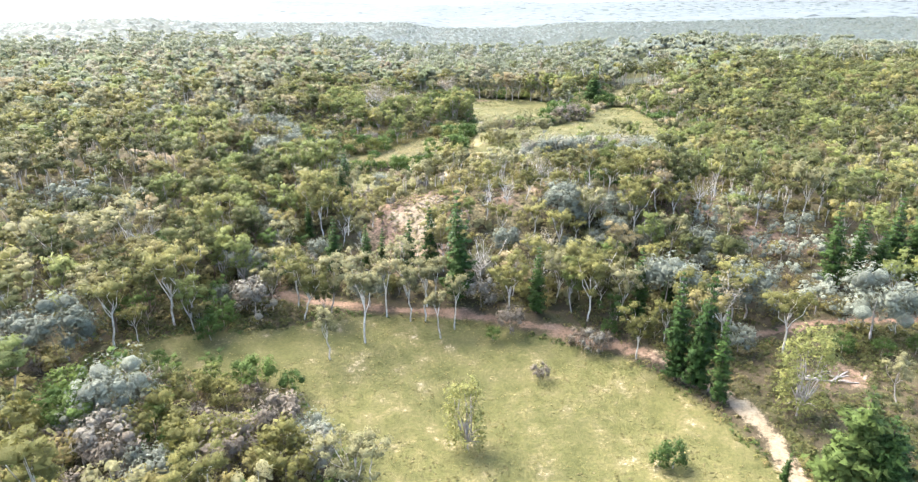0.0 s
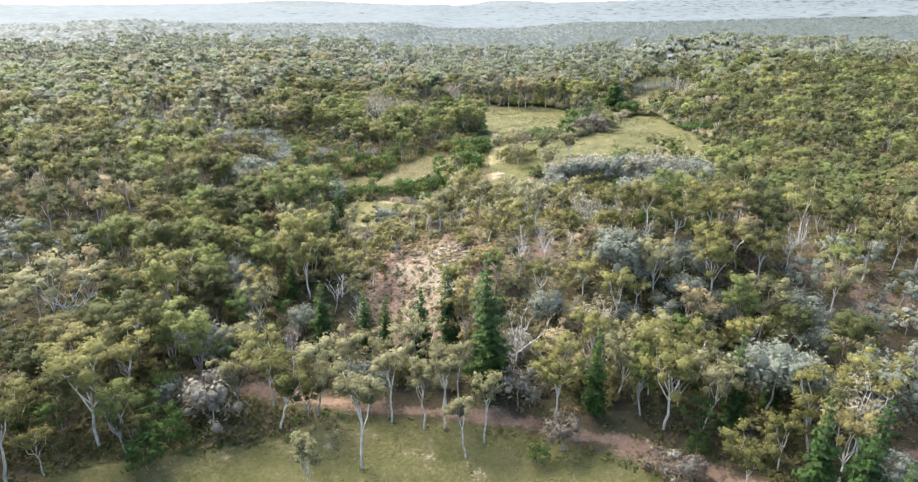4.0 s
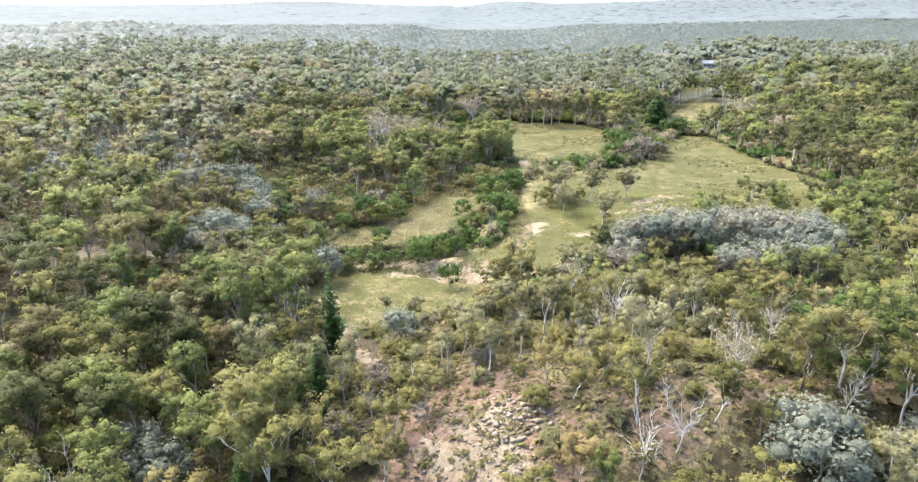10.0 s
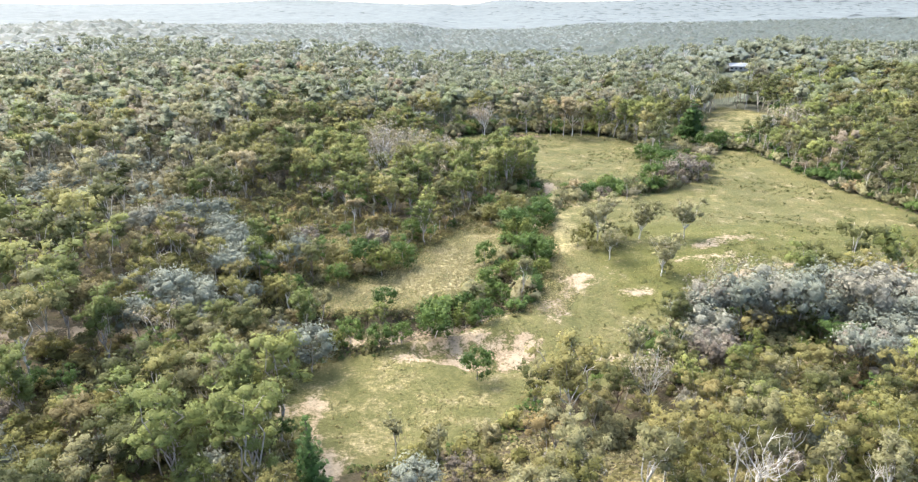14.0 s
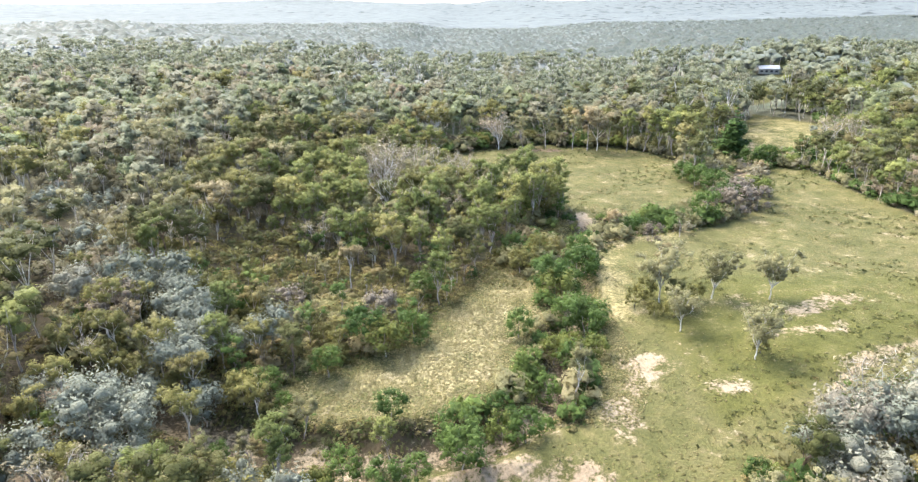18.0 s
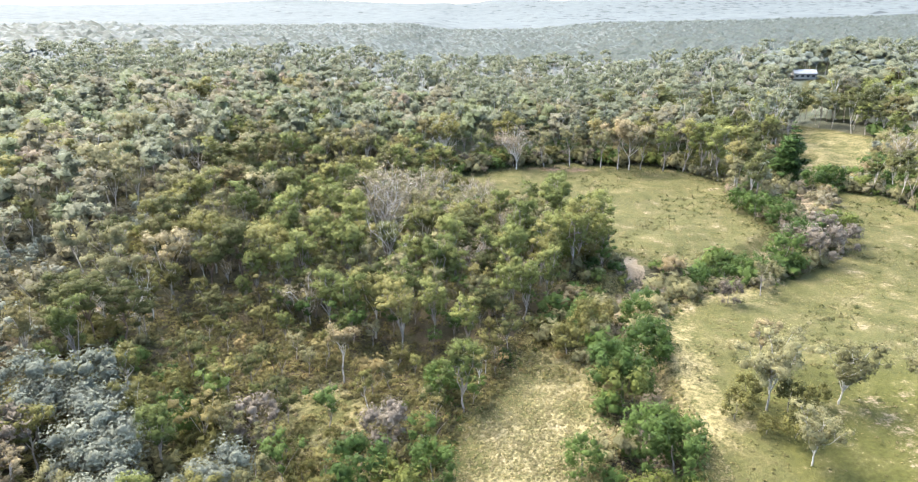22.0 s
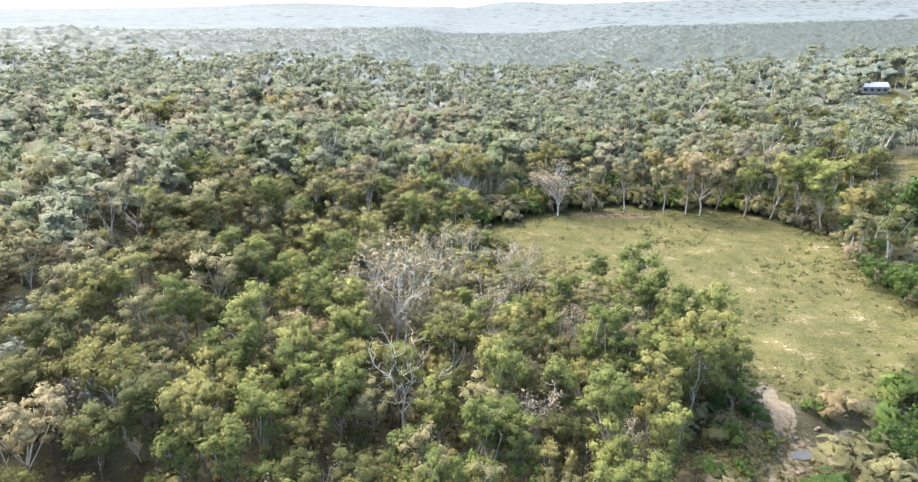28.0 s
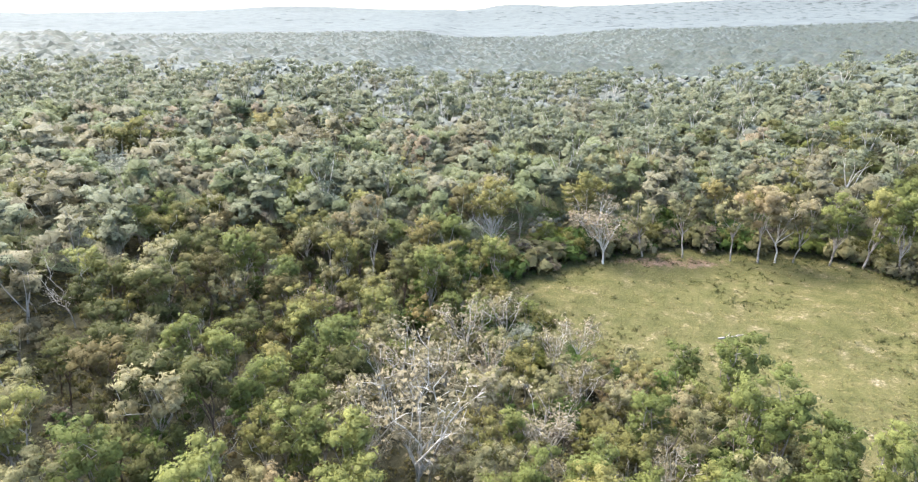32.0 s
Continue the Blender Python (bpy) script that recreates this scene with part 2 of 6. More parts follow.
def ground_material():
    m, n, l, p = material("ground_cover", 0.95, 0.1)
    geo = n.new("ShaderNodeNewGeometry")
    pos = geo.outputs["Position"]
    big, mid, fine = noise_tex(n, l, 0.05, 5, 0.65, pos), noise_tex(n, l, 0.22, 8, 0.72, pos), noise_tex(n, l, 1.9, 5, 0.75, pos)

    def mask(name, edge=0.35, grit=0.0):
        a = n.new("ShaderNodeAttribute")
        a.attribute_name = name
        v = maths(n, l, "ADD", a.outputs["Fac"], maths(n, l, "MULTIPLY", maths(n, l, "SUBTRACT", mid.outputs["Fac"], 0.5), 1.5 * edge))
        if grit:
            v = maths(n, l, "ADD", v, maths(n, l, "MULTIPLY", maths(n, l, "SUBTRACT", fine.outputs["Fac"], 0.52), grit))
        return ramp(n, l, v, [(0.36, (0, 0, 0)), (0.64, (1, 1, 1))])

    litter = ramp(n, l, mid.outputs["Fac"], [(0.30, (0.032, 0.032, 0.015)), (0.46, (0.056, 0.043, 0.028)), (0.58, (0.047, 0.045, 0.021)), (0.72, (0.084, 0.070, 0.041))])
    green = ramp(n, l, mid.outputs["Fac"], [(0.32, (0.048, 0.049, 0.017)), (0.45, (0.070, 0.069, 0.026)), (0.56, (0.088, 0.080, 0.034)), (0.68, (0.130, 0.111, 0.061))])
    straw = ramp(n, l, mid.outputs["Fac"], [(0.28, (0.136, 0.120, 0.056)), (0.5, (0.188, 0.160, 0.084)), (0.75, (0.222, 0.188, 0.112))])
    sand = ramp(n, l, mid.outputs["Fac"], [(0.3, (0.135, 0.098, 0.064)), (0.55, (0.205, 0.162, 0.114)), (0.8, (0.28, 0.24, 0.18))])
    clay = ramp(n, l, mid.outputs["Fac"], [(0.3, (0.110, 0.070, 0.050)), (0.6, (0.162, 0.108, 0.080)), (0.8, (0.218, 0.167, 0.124))])
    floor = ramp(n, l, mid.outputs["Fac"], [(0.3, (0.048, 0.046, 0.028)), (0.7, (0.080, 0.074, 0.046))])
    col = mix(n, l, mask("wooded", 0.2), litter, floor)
    # distant floor paled to grey-green: haze painted into the ground colour
    haze_tone = ramp(n, l, mid.outputs["Fac"], [(0.3, (0.105, 0.116, 0.090)), (0.7, (0.125, 0.137, 0.108))])
    col = mix(n, l, mask("hazed_floor", 0.2), col, haze_tone)
    col = mix(n, l, mask("grass"), col, green)
    lush = ramp(n, l, mid.outputs["Fac"], [(0.32, (0.043, 0.047, 0.012)), (0.5, (0.066, 0.066, 0.020)), (0.7, (0.096, 0.086, 0.036))])
    col = mix(n, l, mask("lush", 0.9, 0.3), col, lush)
    col = mix(n, l, mask("straw", 0.7, 0.9), col, straw)
    col = mix(n, l, mask("clay", 1.2, 0.8), col, clay)
    col = mix(n, l, mask("sand", 1.9, 1.5), col, sand)
    col = mix(n, l, 1.0, col, ramp(n, l, big.outputs["Fac"], [(0.3, (0.82, 0.84, 0.8)), (0.7, (1.15, 1.12, 1.08))]), "MULTIPLY")
    col = mix(n, l, 1.0, col, ramp(n, l, fine.outputs["Fac"], [(0.3, (0.62, 0.64, 0.58)), (0.5, (0.92, 0.92, 0.92)), (0.7, (1.18, 1.16, 1.12))]), "MULTIPLY")
    l.new(col, p.inputs["Base Color"])
    bump = n.new("ShaderNodeBump")
    bump.inputs["Strength"].default_value, bump.inputs["Distance"].default_value = 0.8, 0.35
    l.new(fine.outputs["Fac"], bump.inputs["Height"])
    l.new(bump.outputs[0], p.inputs["Normal"])
    return m


def plain(name, a, b, scale, rough=0.6, metal=0.0):
    """A surface between two colours, mottled at two scales."""
    m, n, l, p = material(name, rough, 0.3)
    co = n.new("ShaderNodeTexCoord").outputs["Object"]
    t, f = noise_tex(n, l, scale, 5, 0.65, co), noise_tex(n, l, scale * 9, 3, 0.6, co)
    col = mix(n, l, 0.35, ramp(n, l, t.outputs["Fac"], [(0.3, a), (0.7, b)]), ramp(n, l, f.outputs["Fac"], [(0.3, a), (0.7, b)]))
    l.new(col, p.inputs["Base Color"])
    p.inputs["Metallic"].default_value = metal
    return m


GROUND = ground_material()
ROOF_IRON = plain("pale_iron_roof", (0.22, 0.235, 0.25), (0.32, 0.335, 0.35), 0.6, 0.45)
WALL_PAINT = plain("cream_weatherboard", (0.20, 0.19, 0.165), (0.28, 0.265, 0.235), 1.2, 0.7)
GLASS_DARK = plain("dark_window_glass", (0.02, 0.025, 0.03), (0.04, 0.045, 0.05), 2.0, 0.1)
STONE = plain("pale_sandstone", (0.115, 0.088, 0.062), (0.215, 0.172, 0.122), 0.9, 0.9)
WATER = plain("muddy_pool_water", (0.060, 0.058, 0.045), (0.085, 0.080, 0.060), 0.5, 0.04)


# ---- the land ----
def smooth(a, b, v):
    u = np.clip((v - a) / (b - a), 0.0, 1.0)
    return u * u * (3.0 - 2.0 * u)


def bell(x, y, cx, cy, sx, sy):
    return np.exp(-((x - cx) / sx) ** 2 - ((y - cy) / sy) ** 2)


def land(x, y):
    """Height of the ground, in metres, at x, y (numbers or arrays)."""
    h = 5.6 - 6.0 * bell(x, y, 6, 77, 54, 37)
    h = h + 12.2 * bell(x, y, 24, 142, 58, np.where(y < 142, 19.0, 27.0))
    h = h + (0.3 + 0.7 * smooth(80, 210, y)) * 10.0 * smooth(-35, -115, x) + 9.0 * smooth(80, 230, x)
    h = h - 2.0 * bell(x, y, 36, 362, 52, 44) + 3.6 * bell(x, y, 46, 238, 26, 26)
    h = h + 10.0 * bell(x, y, 157, 525, 60, 45) + 19.0 * bell(x, y, -394, 815, 150, 100)
    far = np.hypot(x, y - 150.0)
    h = h + smooth(500, 1500, far) * 8.0
    return h


def hills(x, y):
    """Low wooded ranges on the horizon."""
    d = np.hypot(x, y)
    h = 62 * bell(x, y, 1150, 3600, 900, 420) + 60 * bell(x, y, 2300, 3300, 800, 500) + 48 * bell(x, y, -1050, 4100, 420, 260)
    h = h + 52 * bell(x, y, 260, 4200, 260, 260) + 34 * bell(x, y, 900, 1500, 420, 260) + 22 * bell(x, y, -1700, 2600, 700, 500)
    h = 0.55 * h + 54 * smooth(2300, 4300, d)
    return h + smooth(900, 2600, d) * 6 * np.sin(x * 0.004 + 1.3) * np.cos(y * 0.0051)


CREEK = [(-75, 216), (-58, 213), (-42, 208), (-30, 206), (-18, 211), (-9, 219), (-3, 233), (0, 247), (2, 266), (4, 282), (12, 291), (25, 290), (38, 302), (63, 328), (79, 363), (100, 400)]
TRACK = [(44, 40), (41, 61), (42, 68), (42, 74), (40, 79), (35, 88), (31, 93), (24, 96), (19, 100), (12, 102), (2, 105), (-10, 106), (-20, 107), (-34, 109)]
SIDE_TRACK = [(50, 96), (64, 98), (81, 99), (125, 101)]
SAND_TRACK = [(-22, 152), (-28, 165), (-32, 174), (-35, 179), (-36, 186)]
LEFT_TRACK = [(-130, 194), (-85, 194), (-70, 199), (-52, 203)]
CREEK_TRACK = [(12, 290), (11, 294), (11, 298), (11.5, 303)]
HILL_TRACK = [(24, 211), (33, 221), (40, 226), (55, 231)]

MEADOW = [(-52, 92), (-37, 97), (-17, 104), (2, 103), (12, 99), (25, 94), (33, 85), (38, 73), (44, 40), (41, 24), (24, 13), (4, 19), (-8, 40), (-12, 62), (-23, 78), (-30, 84), (-55, 85)]
PADDOCK = [(37, 88), (45, 93), (58, 94), (95, 95), (97, 72), (90, 51), (74, 36), (57, 29), (46, 40), (44, 75)]
BEND = [(-44, 188), (-37, 198), (-24, 200), (-10, 193), (-7, 185), (-12, 178), (-24, 173), (-31, 170), (-42, 183)]
FLAT = [(-46, 219), (-41, 227), (-29, 234), (-24, 247), (-17, 259), (-11, 264), (-5, 258), (-8, 240), (-12, 226), (-16, 219), (-24, 214), (-37, 213)]
EAST = [(-6, 205), (0, 227), (4, 247), (7, 270), (15, 280), (32, 286), (50, 298), (62, 314), (75, 342), (86, 354), (94, 348), (93, 328), (95, 303), (99, 282), (103, 262), (98, 238), (66, 226), (44, 221), (26, 211), (8, 200)]
FAR = [(-29, 369), (-22, 378), (-8, 388), (16, 393), (44, 389), (58, 368), (52, 346), (53, 329), (52, 317), (36, 305), (20, 298), (11, 299), (7, 310), (5, 318), (0, 327), (-10, 336), (-22, 346), (-29, 357)]
GLADE = [(88, 375), (85, 388), (103, 421), (121, 450), (130, 432), (136, 414), (113, 384), (104, 374)]
BANK = [(-29, 196), (-27, 205), (-18, 210), (-6, 212), (4, 206), (14, 199), (6, 190), (-8, 187), (-20, 190)]
POCKET = [(-25, 202.5), (-20, 205), (-8, 205.5), (-3, 203), (-1, 197), (-8, 195), (-15, 195), (-23, 198.5)]
RIDGE = [(-22, 111), (18, 110), (26, 148), (12, 178), (-14, 172), (-24, 150)]
GULLY = [(-17, 257), (-16, 266), (-12, 275), (-5, 284), (2, 293), (9, 297), (7, 284), (3, 268), (-4, 257)]
SCRUB = [(-70, 254), (-52, 246), (-50, 233), (-41, 229), (-31, 236), (-26, 247), (-20, 256), (-24, 262), (-45, 266), (-62, 276), (-70, 270)]


def inside(x, y, poly):
    """Signed distance to a polygon's edge, plus inside."""
    p = np.array(poly, float)
    q = np.roll(p, -1, 0)
    dist, odd = np.full(np.shape(x), 1e9), np.zeros(np.shape(x), bool)
    for (ax, ay), (bx, by) in zip(p, q):
        ex, ey = bx - ax, by - ay
        t = np.clip(((x - ax) * ex + (y - ay) * ey) / (ex * ex + ey * ey), 0, 1)
        dist = np.minimum(dist, np.hypot(x - ax - t * ex, y - ay - t * ey))
        if ay != by:
            odd ^= ((ay > y) != (by > y)) & (x < ax + (y - ay) / (by - ay) * ex)
    return np.where(odd, dist, -dist)


def along(x, y, line):
    """Distance to a polyline."""
    dist = np.full(np.shape(x), 1e9)
    for (ax, ay), (bx, by) in zip(line, line[1:]):
        ex, ey = bx - ax, by - ay
        t = np.clip(((x - ax) * ex + (y - ay) * ey) / (ex * ex + ey * ey), 0, 1)
        dist = np.minimum(dist, np.hypot(x - ax - t * ex, y - ay - t * ey))
    return dist


SCALD = [(-94, 262), (-78, 264), (-72, 268), (-76, 272), (-92, 271)]
YARD = [(116, 468), (136, 500), (161, 512), (168, 524), (164, 497), (134, 468)]
CLEARINGS = (MEADOW, PADDOCK, BEND, FLAT, EAST, FAR, GLADE, BANK, YARD)


def clearing(x, y):
    """Signed distance into open grass; minus in the woods."""
    return np.max([inside(x, y, c) for c in CLEARINGS], 0)


def height(x, y):
    d = along(x, y, CREEK)
    wob = 0.35 * np.sin(x * 0.23 + 1.1 * np.sin(y * 0.11)) * np.cos(y * 0.19 + 0.7)
    cut = -2.1 * smooth(5.5, 1.6, d) + 0.3 * bell(d, 0, 6.5, 0, 1.6, 1)
    cut = cut - 2.2 * smooth(-0.4, 1.4, inside(x, y, POCKET))
    return land(x, y) + hills(x, y) + wob + cut


def spread(a, b, step, far, grow=1.16):
    """Grid lines: even from a to b, then wider and wider out to far."""
    core = list(np.arange(a, b + 0.1, step))
    lo, hi, s = [a], [b], step
    while lo[-1] > -far or hi[-1] < far:
        s *= grow
        lo.append(lo[-1] - s)
        hi.append(hi[-1] + s)
    return np.array(lo[:0:-1] + core + hi[1:])


def round_off(me, normals):
    """Gives a mesh its own normals, so that a clump of leaves takes light as one rounded body."""
    me.polygons.foreach_set("use_smooth", np.ones(len(me.polygons), bool))
    me.normals_split_custom_set_from_vertices(np.asarray(normals, np.float32).tolist())


def soup(name, verts, tris, mat, tone=None, extra=None, normals=None):
    """An object out of arrays of corners and triangles (or quads)."""
    verts, tris = np.asarray(verts, np.float32), np.asarray(tris, np.int32)
    me = bpy.data.meshes.new(name)
    k = tris.shape[1]
    me.vertices.add(len(verts))
    me.vertices.foreach_set("co", verts.ravel())
    me.loops.add(tris.size)
    me.loops.foreach_set("vertex_index", tris.ravel())
    me.polygons.add(len(tris))
    me.polygons.foreach_set("loop_start", np.arange(0, tris.size, k, dtype=np.int32))
    me.update(calc_edges=True)
    for key, values in {**({"tone": tone} if tone is not None else {}), **(extra or {})}.items():
        me.attributes.new(key, "FLOAT", "POINT").data.foreach_set("value", np.asarray(values, np.float32))
    me.materials.append(mat)
    if normals is not None:
        round_off(me, normals)
    return new(name, me)


def build_ground():
    gx, gy = spread(-150, 150, 1.6, 4600), spread(26, 440, 1.6, 4600)
    x, y = [v.ravel() for v in np.meshgrid(gx, gy)]
    w, h = len(gx), len(gy)
    i = (np.arange(h - 1)[:, None] * w + np.arange(w - 1)[None]).ravel()
    quads = np.stack([i, i + 1, i + w + 1, i + w], 1)
    c = clearing(x, y)
    grass = smooth(-4, 3, c)
    flat, east = inside(x, y, FLAT), inside(x, y, EAST)
    straw = np.maximum(smooth(-1, 6, flat) * 0.56, smooth(0, 8, inside(x, y, MEADOW)) * 0.26)
    straw = np.maximum(straw, smooth(-2, 6, inside(x, y, FAR)) * 0.27)
    straw = np.maximum(straw, np.maximum(smooth(-3, 4, inside(x, y, BEND)) * 0.36, smooth(0, 6, east) * 0.30 * smooth(205, 250, y)))
    straw = np.maximum(straw, smooth(-3, 3, inside(x, y, GLADE)) * 0.45)
    straw = np.maximum(straw, 0.44 * smooth(-8, 8, inside(x, y, RIDGE)))
    straw = np.maximum(straw, 0.42 * smooth(-4, 4, inside(x, y, SCRUB)))
    straw = np.maximum(straw, 0.53 * smooth(17, 8, along(x, y, CREEK)) * smooth(232, 244, y) * smooth(300, 285, y))
    straw = np.maximum(straw, 0.42 * smooth(-2, 2, inside(x, y, GULLY)))
    d = along(x, y, CREEK)
    sand = smooth(2.4, 0.8, along(x, y, TRACK)) * 0.85 * smooth(98, 84, y)
    for line, wide in ((SAND_TRACK, 1.1), (LEFT_TRACK, 1.2), (CREEK_TRACK, 1.3), (HILL_TRACK, 0.8)):
        sand = np.maximum(sand, smooth(wide + 1.2, wide - 0.8, along(x, y, line)) * 0.75)
    for cx, cy, rx, ry, v in ((7, 226.5, 4, 2.8, 1.0), (3.5, 221, 1.6, 3, 0.8), (17, 221, 2.6, 1.6, 0.85), (32, 248, 4, 1.2, 0.75), (28, 240, 2, 5, 0.62), (37, 240, 5, 2.2, 0.85), (44, 243, 4, 1.8, 1.0), (34, 233, 6, 1.4, 0.7),
                              (-14, 200, 8, 2.6, 0.9), (-10, 132, 5, 9, 1.15), (10.5, 297, 1.6, 4, 1.4), (6, 293, 3, 2.6, 0.9), (12, 289, 4, 1.6, 1.0), (0, 215, 3, 5, 0.7), (54, 362, 2, 1, 0.8), (-87, 194, 9, 4.5, 1.0), (-39, 184, 2.5, 2.5, 0.8), (-22, 198, 4, 1.4, 1.0), (4, 198, 4, 2, 0.9)):
        sand = np.maximum(sand, 0.68 * v * np.clip(1.7 * bell(x, y, cx, cy, rx, ry), 0, 1))
    sand = np.maximum(sand, smooth(4.5, 2.0, d) * 0.5 * smooth(200, 206, y))
    pocket = inside(x, y, POCKET)
    sand = np.maximum(sand, 0.9 * smooth(-2.6, -0.6, pocket) * smooth(0.6, -0.2, pocket) * smooth(202, 205, y))
    sand = np.maximum(sand, 0.48 * smooth(-1.5, 0.5, pocket) * smooth(199, 203, y))
    clay = np.clip(1.4 * bell(x, y, -9, 134, 10, 17), 0, 1) * 0.95
    for cx, cy, rx, ry in ((9, 138, 6, 8), (24, 139, 8, 9), (42, 138, 16, 9), (62, 140, 14, 12), (-37, 112, 5, 5), (-36, 120, 4, 7), (24, 97, 9, 3), (57, 83, 7, 4), (-14, 200, 9, 4), (70, 128, 12, 8), (8, 386, 14, 4)):
        clay = np.maximum(clay, 0.55 * np.clip(1.4 * bell(x, y, cx, cy, rx, ry), 0, 1))
    clay = np.maximum(clay, 0.45 * smooth(-0.6, 0.8, pocket) * smooth(196, 203, y))
    clay = np.maximum(clay, 0.8 * smooth(2.0, 0.5, np.minimum(along(x, y, TRACK), along(x, y, SIDE_TRACK))))
    clay = np.maximum(clay, 0.33 * smooth(-3, 2, inside(x, y, SCALD)))
    lush = 0.75 * smooth(2, 10, east) * smooth(272, 250, y) * smooth(8, 16, x)
    grass = np.maximum(grass, 0.9 * np.clip(1.6 * bell(x, y, 34, 195, 6, 5), 0, 1))
    grass = np.maximum(grass, np.maximum(0.9 * smooth(-2, 3, inside(x, y, GULLY)), 0.8 * np.clip(1.5 * bell(x, y, -43, 247, 8, 6), 0, 1)))
    grass = grass * (1 - 0.68 * smooth(-2, 4, inside(x, y, PADDOCK)))
    ob = soup("ground", np.stack([x, y, height(x, y)], 1), quads, GROUND, None, {"grass": grass, "straw": straw, "sand": sand, "clay": clay, "lush": lush, "hazed_floor": smooth(360, 620, y + 0.3 * np.abs(x)), "wooded": smooth(170, 360, np.hypot(x * 0.8, y - 20))})
    ob.data.polygons.foreach_set("use_smooth", np.ones(len(quads), bool))
    return tagged(ob, "grassy clearings, sandy tracks and brown leaf litter on rolling ground", "ground", kind="structure")


build_ground()


# ---- plants: one of each kind, built from tubes and leaf sprays ----
rng = np.random.default_rng(7)


def unit(v):
    return v / np.maximum(np.linalg.norm(v, axis=-1, keepdims=True), 1e-6)


GOLD = 1.618
BALL = unit(np.array([(-1, GOLD, 0), (1, GOLD, 0), (-1, -GOLD, 0), (1, -GOLD, 0), (0, -1, GOLD), (0, 1, GOLD), (0, -1, -GOLD), (0, 1, -GOLD), (GOLD, 0, -1), (GOLD, 0, 1), (-GOLD, 0, -1), (-GOLD, 0, 1)], float))
BALL_FACES = np.array([(0, 11, 5), (0, 5, 1), (0, 1, 7), (0, 7, 10), (0, 10, 11), (1, 5, 9), (5, 11, 4), (11, 10, 2), (10, 7, 6), (7, 1, 8), (3, 9, 4), (3, 4, 2), (3, 2, 6), (3, 6, 8), (3, 8, 9), (4, 9, 5), (2, 4, 11), (6, 2, 10), (8, 6, 7), (9, 8, 1)])

DIAMOND = np.array([(1, 0, 0), (-1, 0, 0), (0, 1, 0), (0, -1, 0), (0, 0, 1), (0, 0, -1)], float)
DIAMOND_FACES = np.array([(0, 2, 4), (2, 1, 4), (1, 3, 4), (3, 0, 4), (2, 0, 5), (1, 2, 5), (3, 1, 5), (0, 3, 5)])


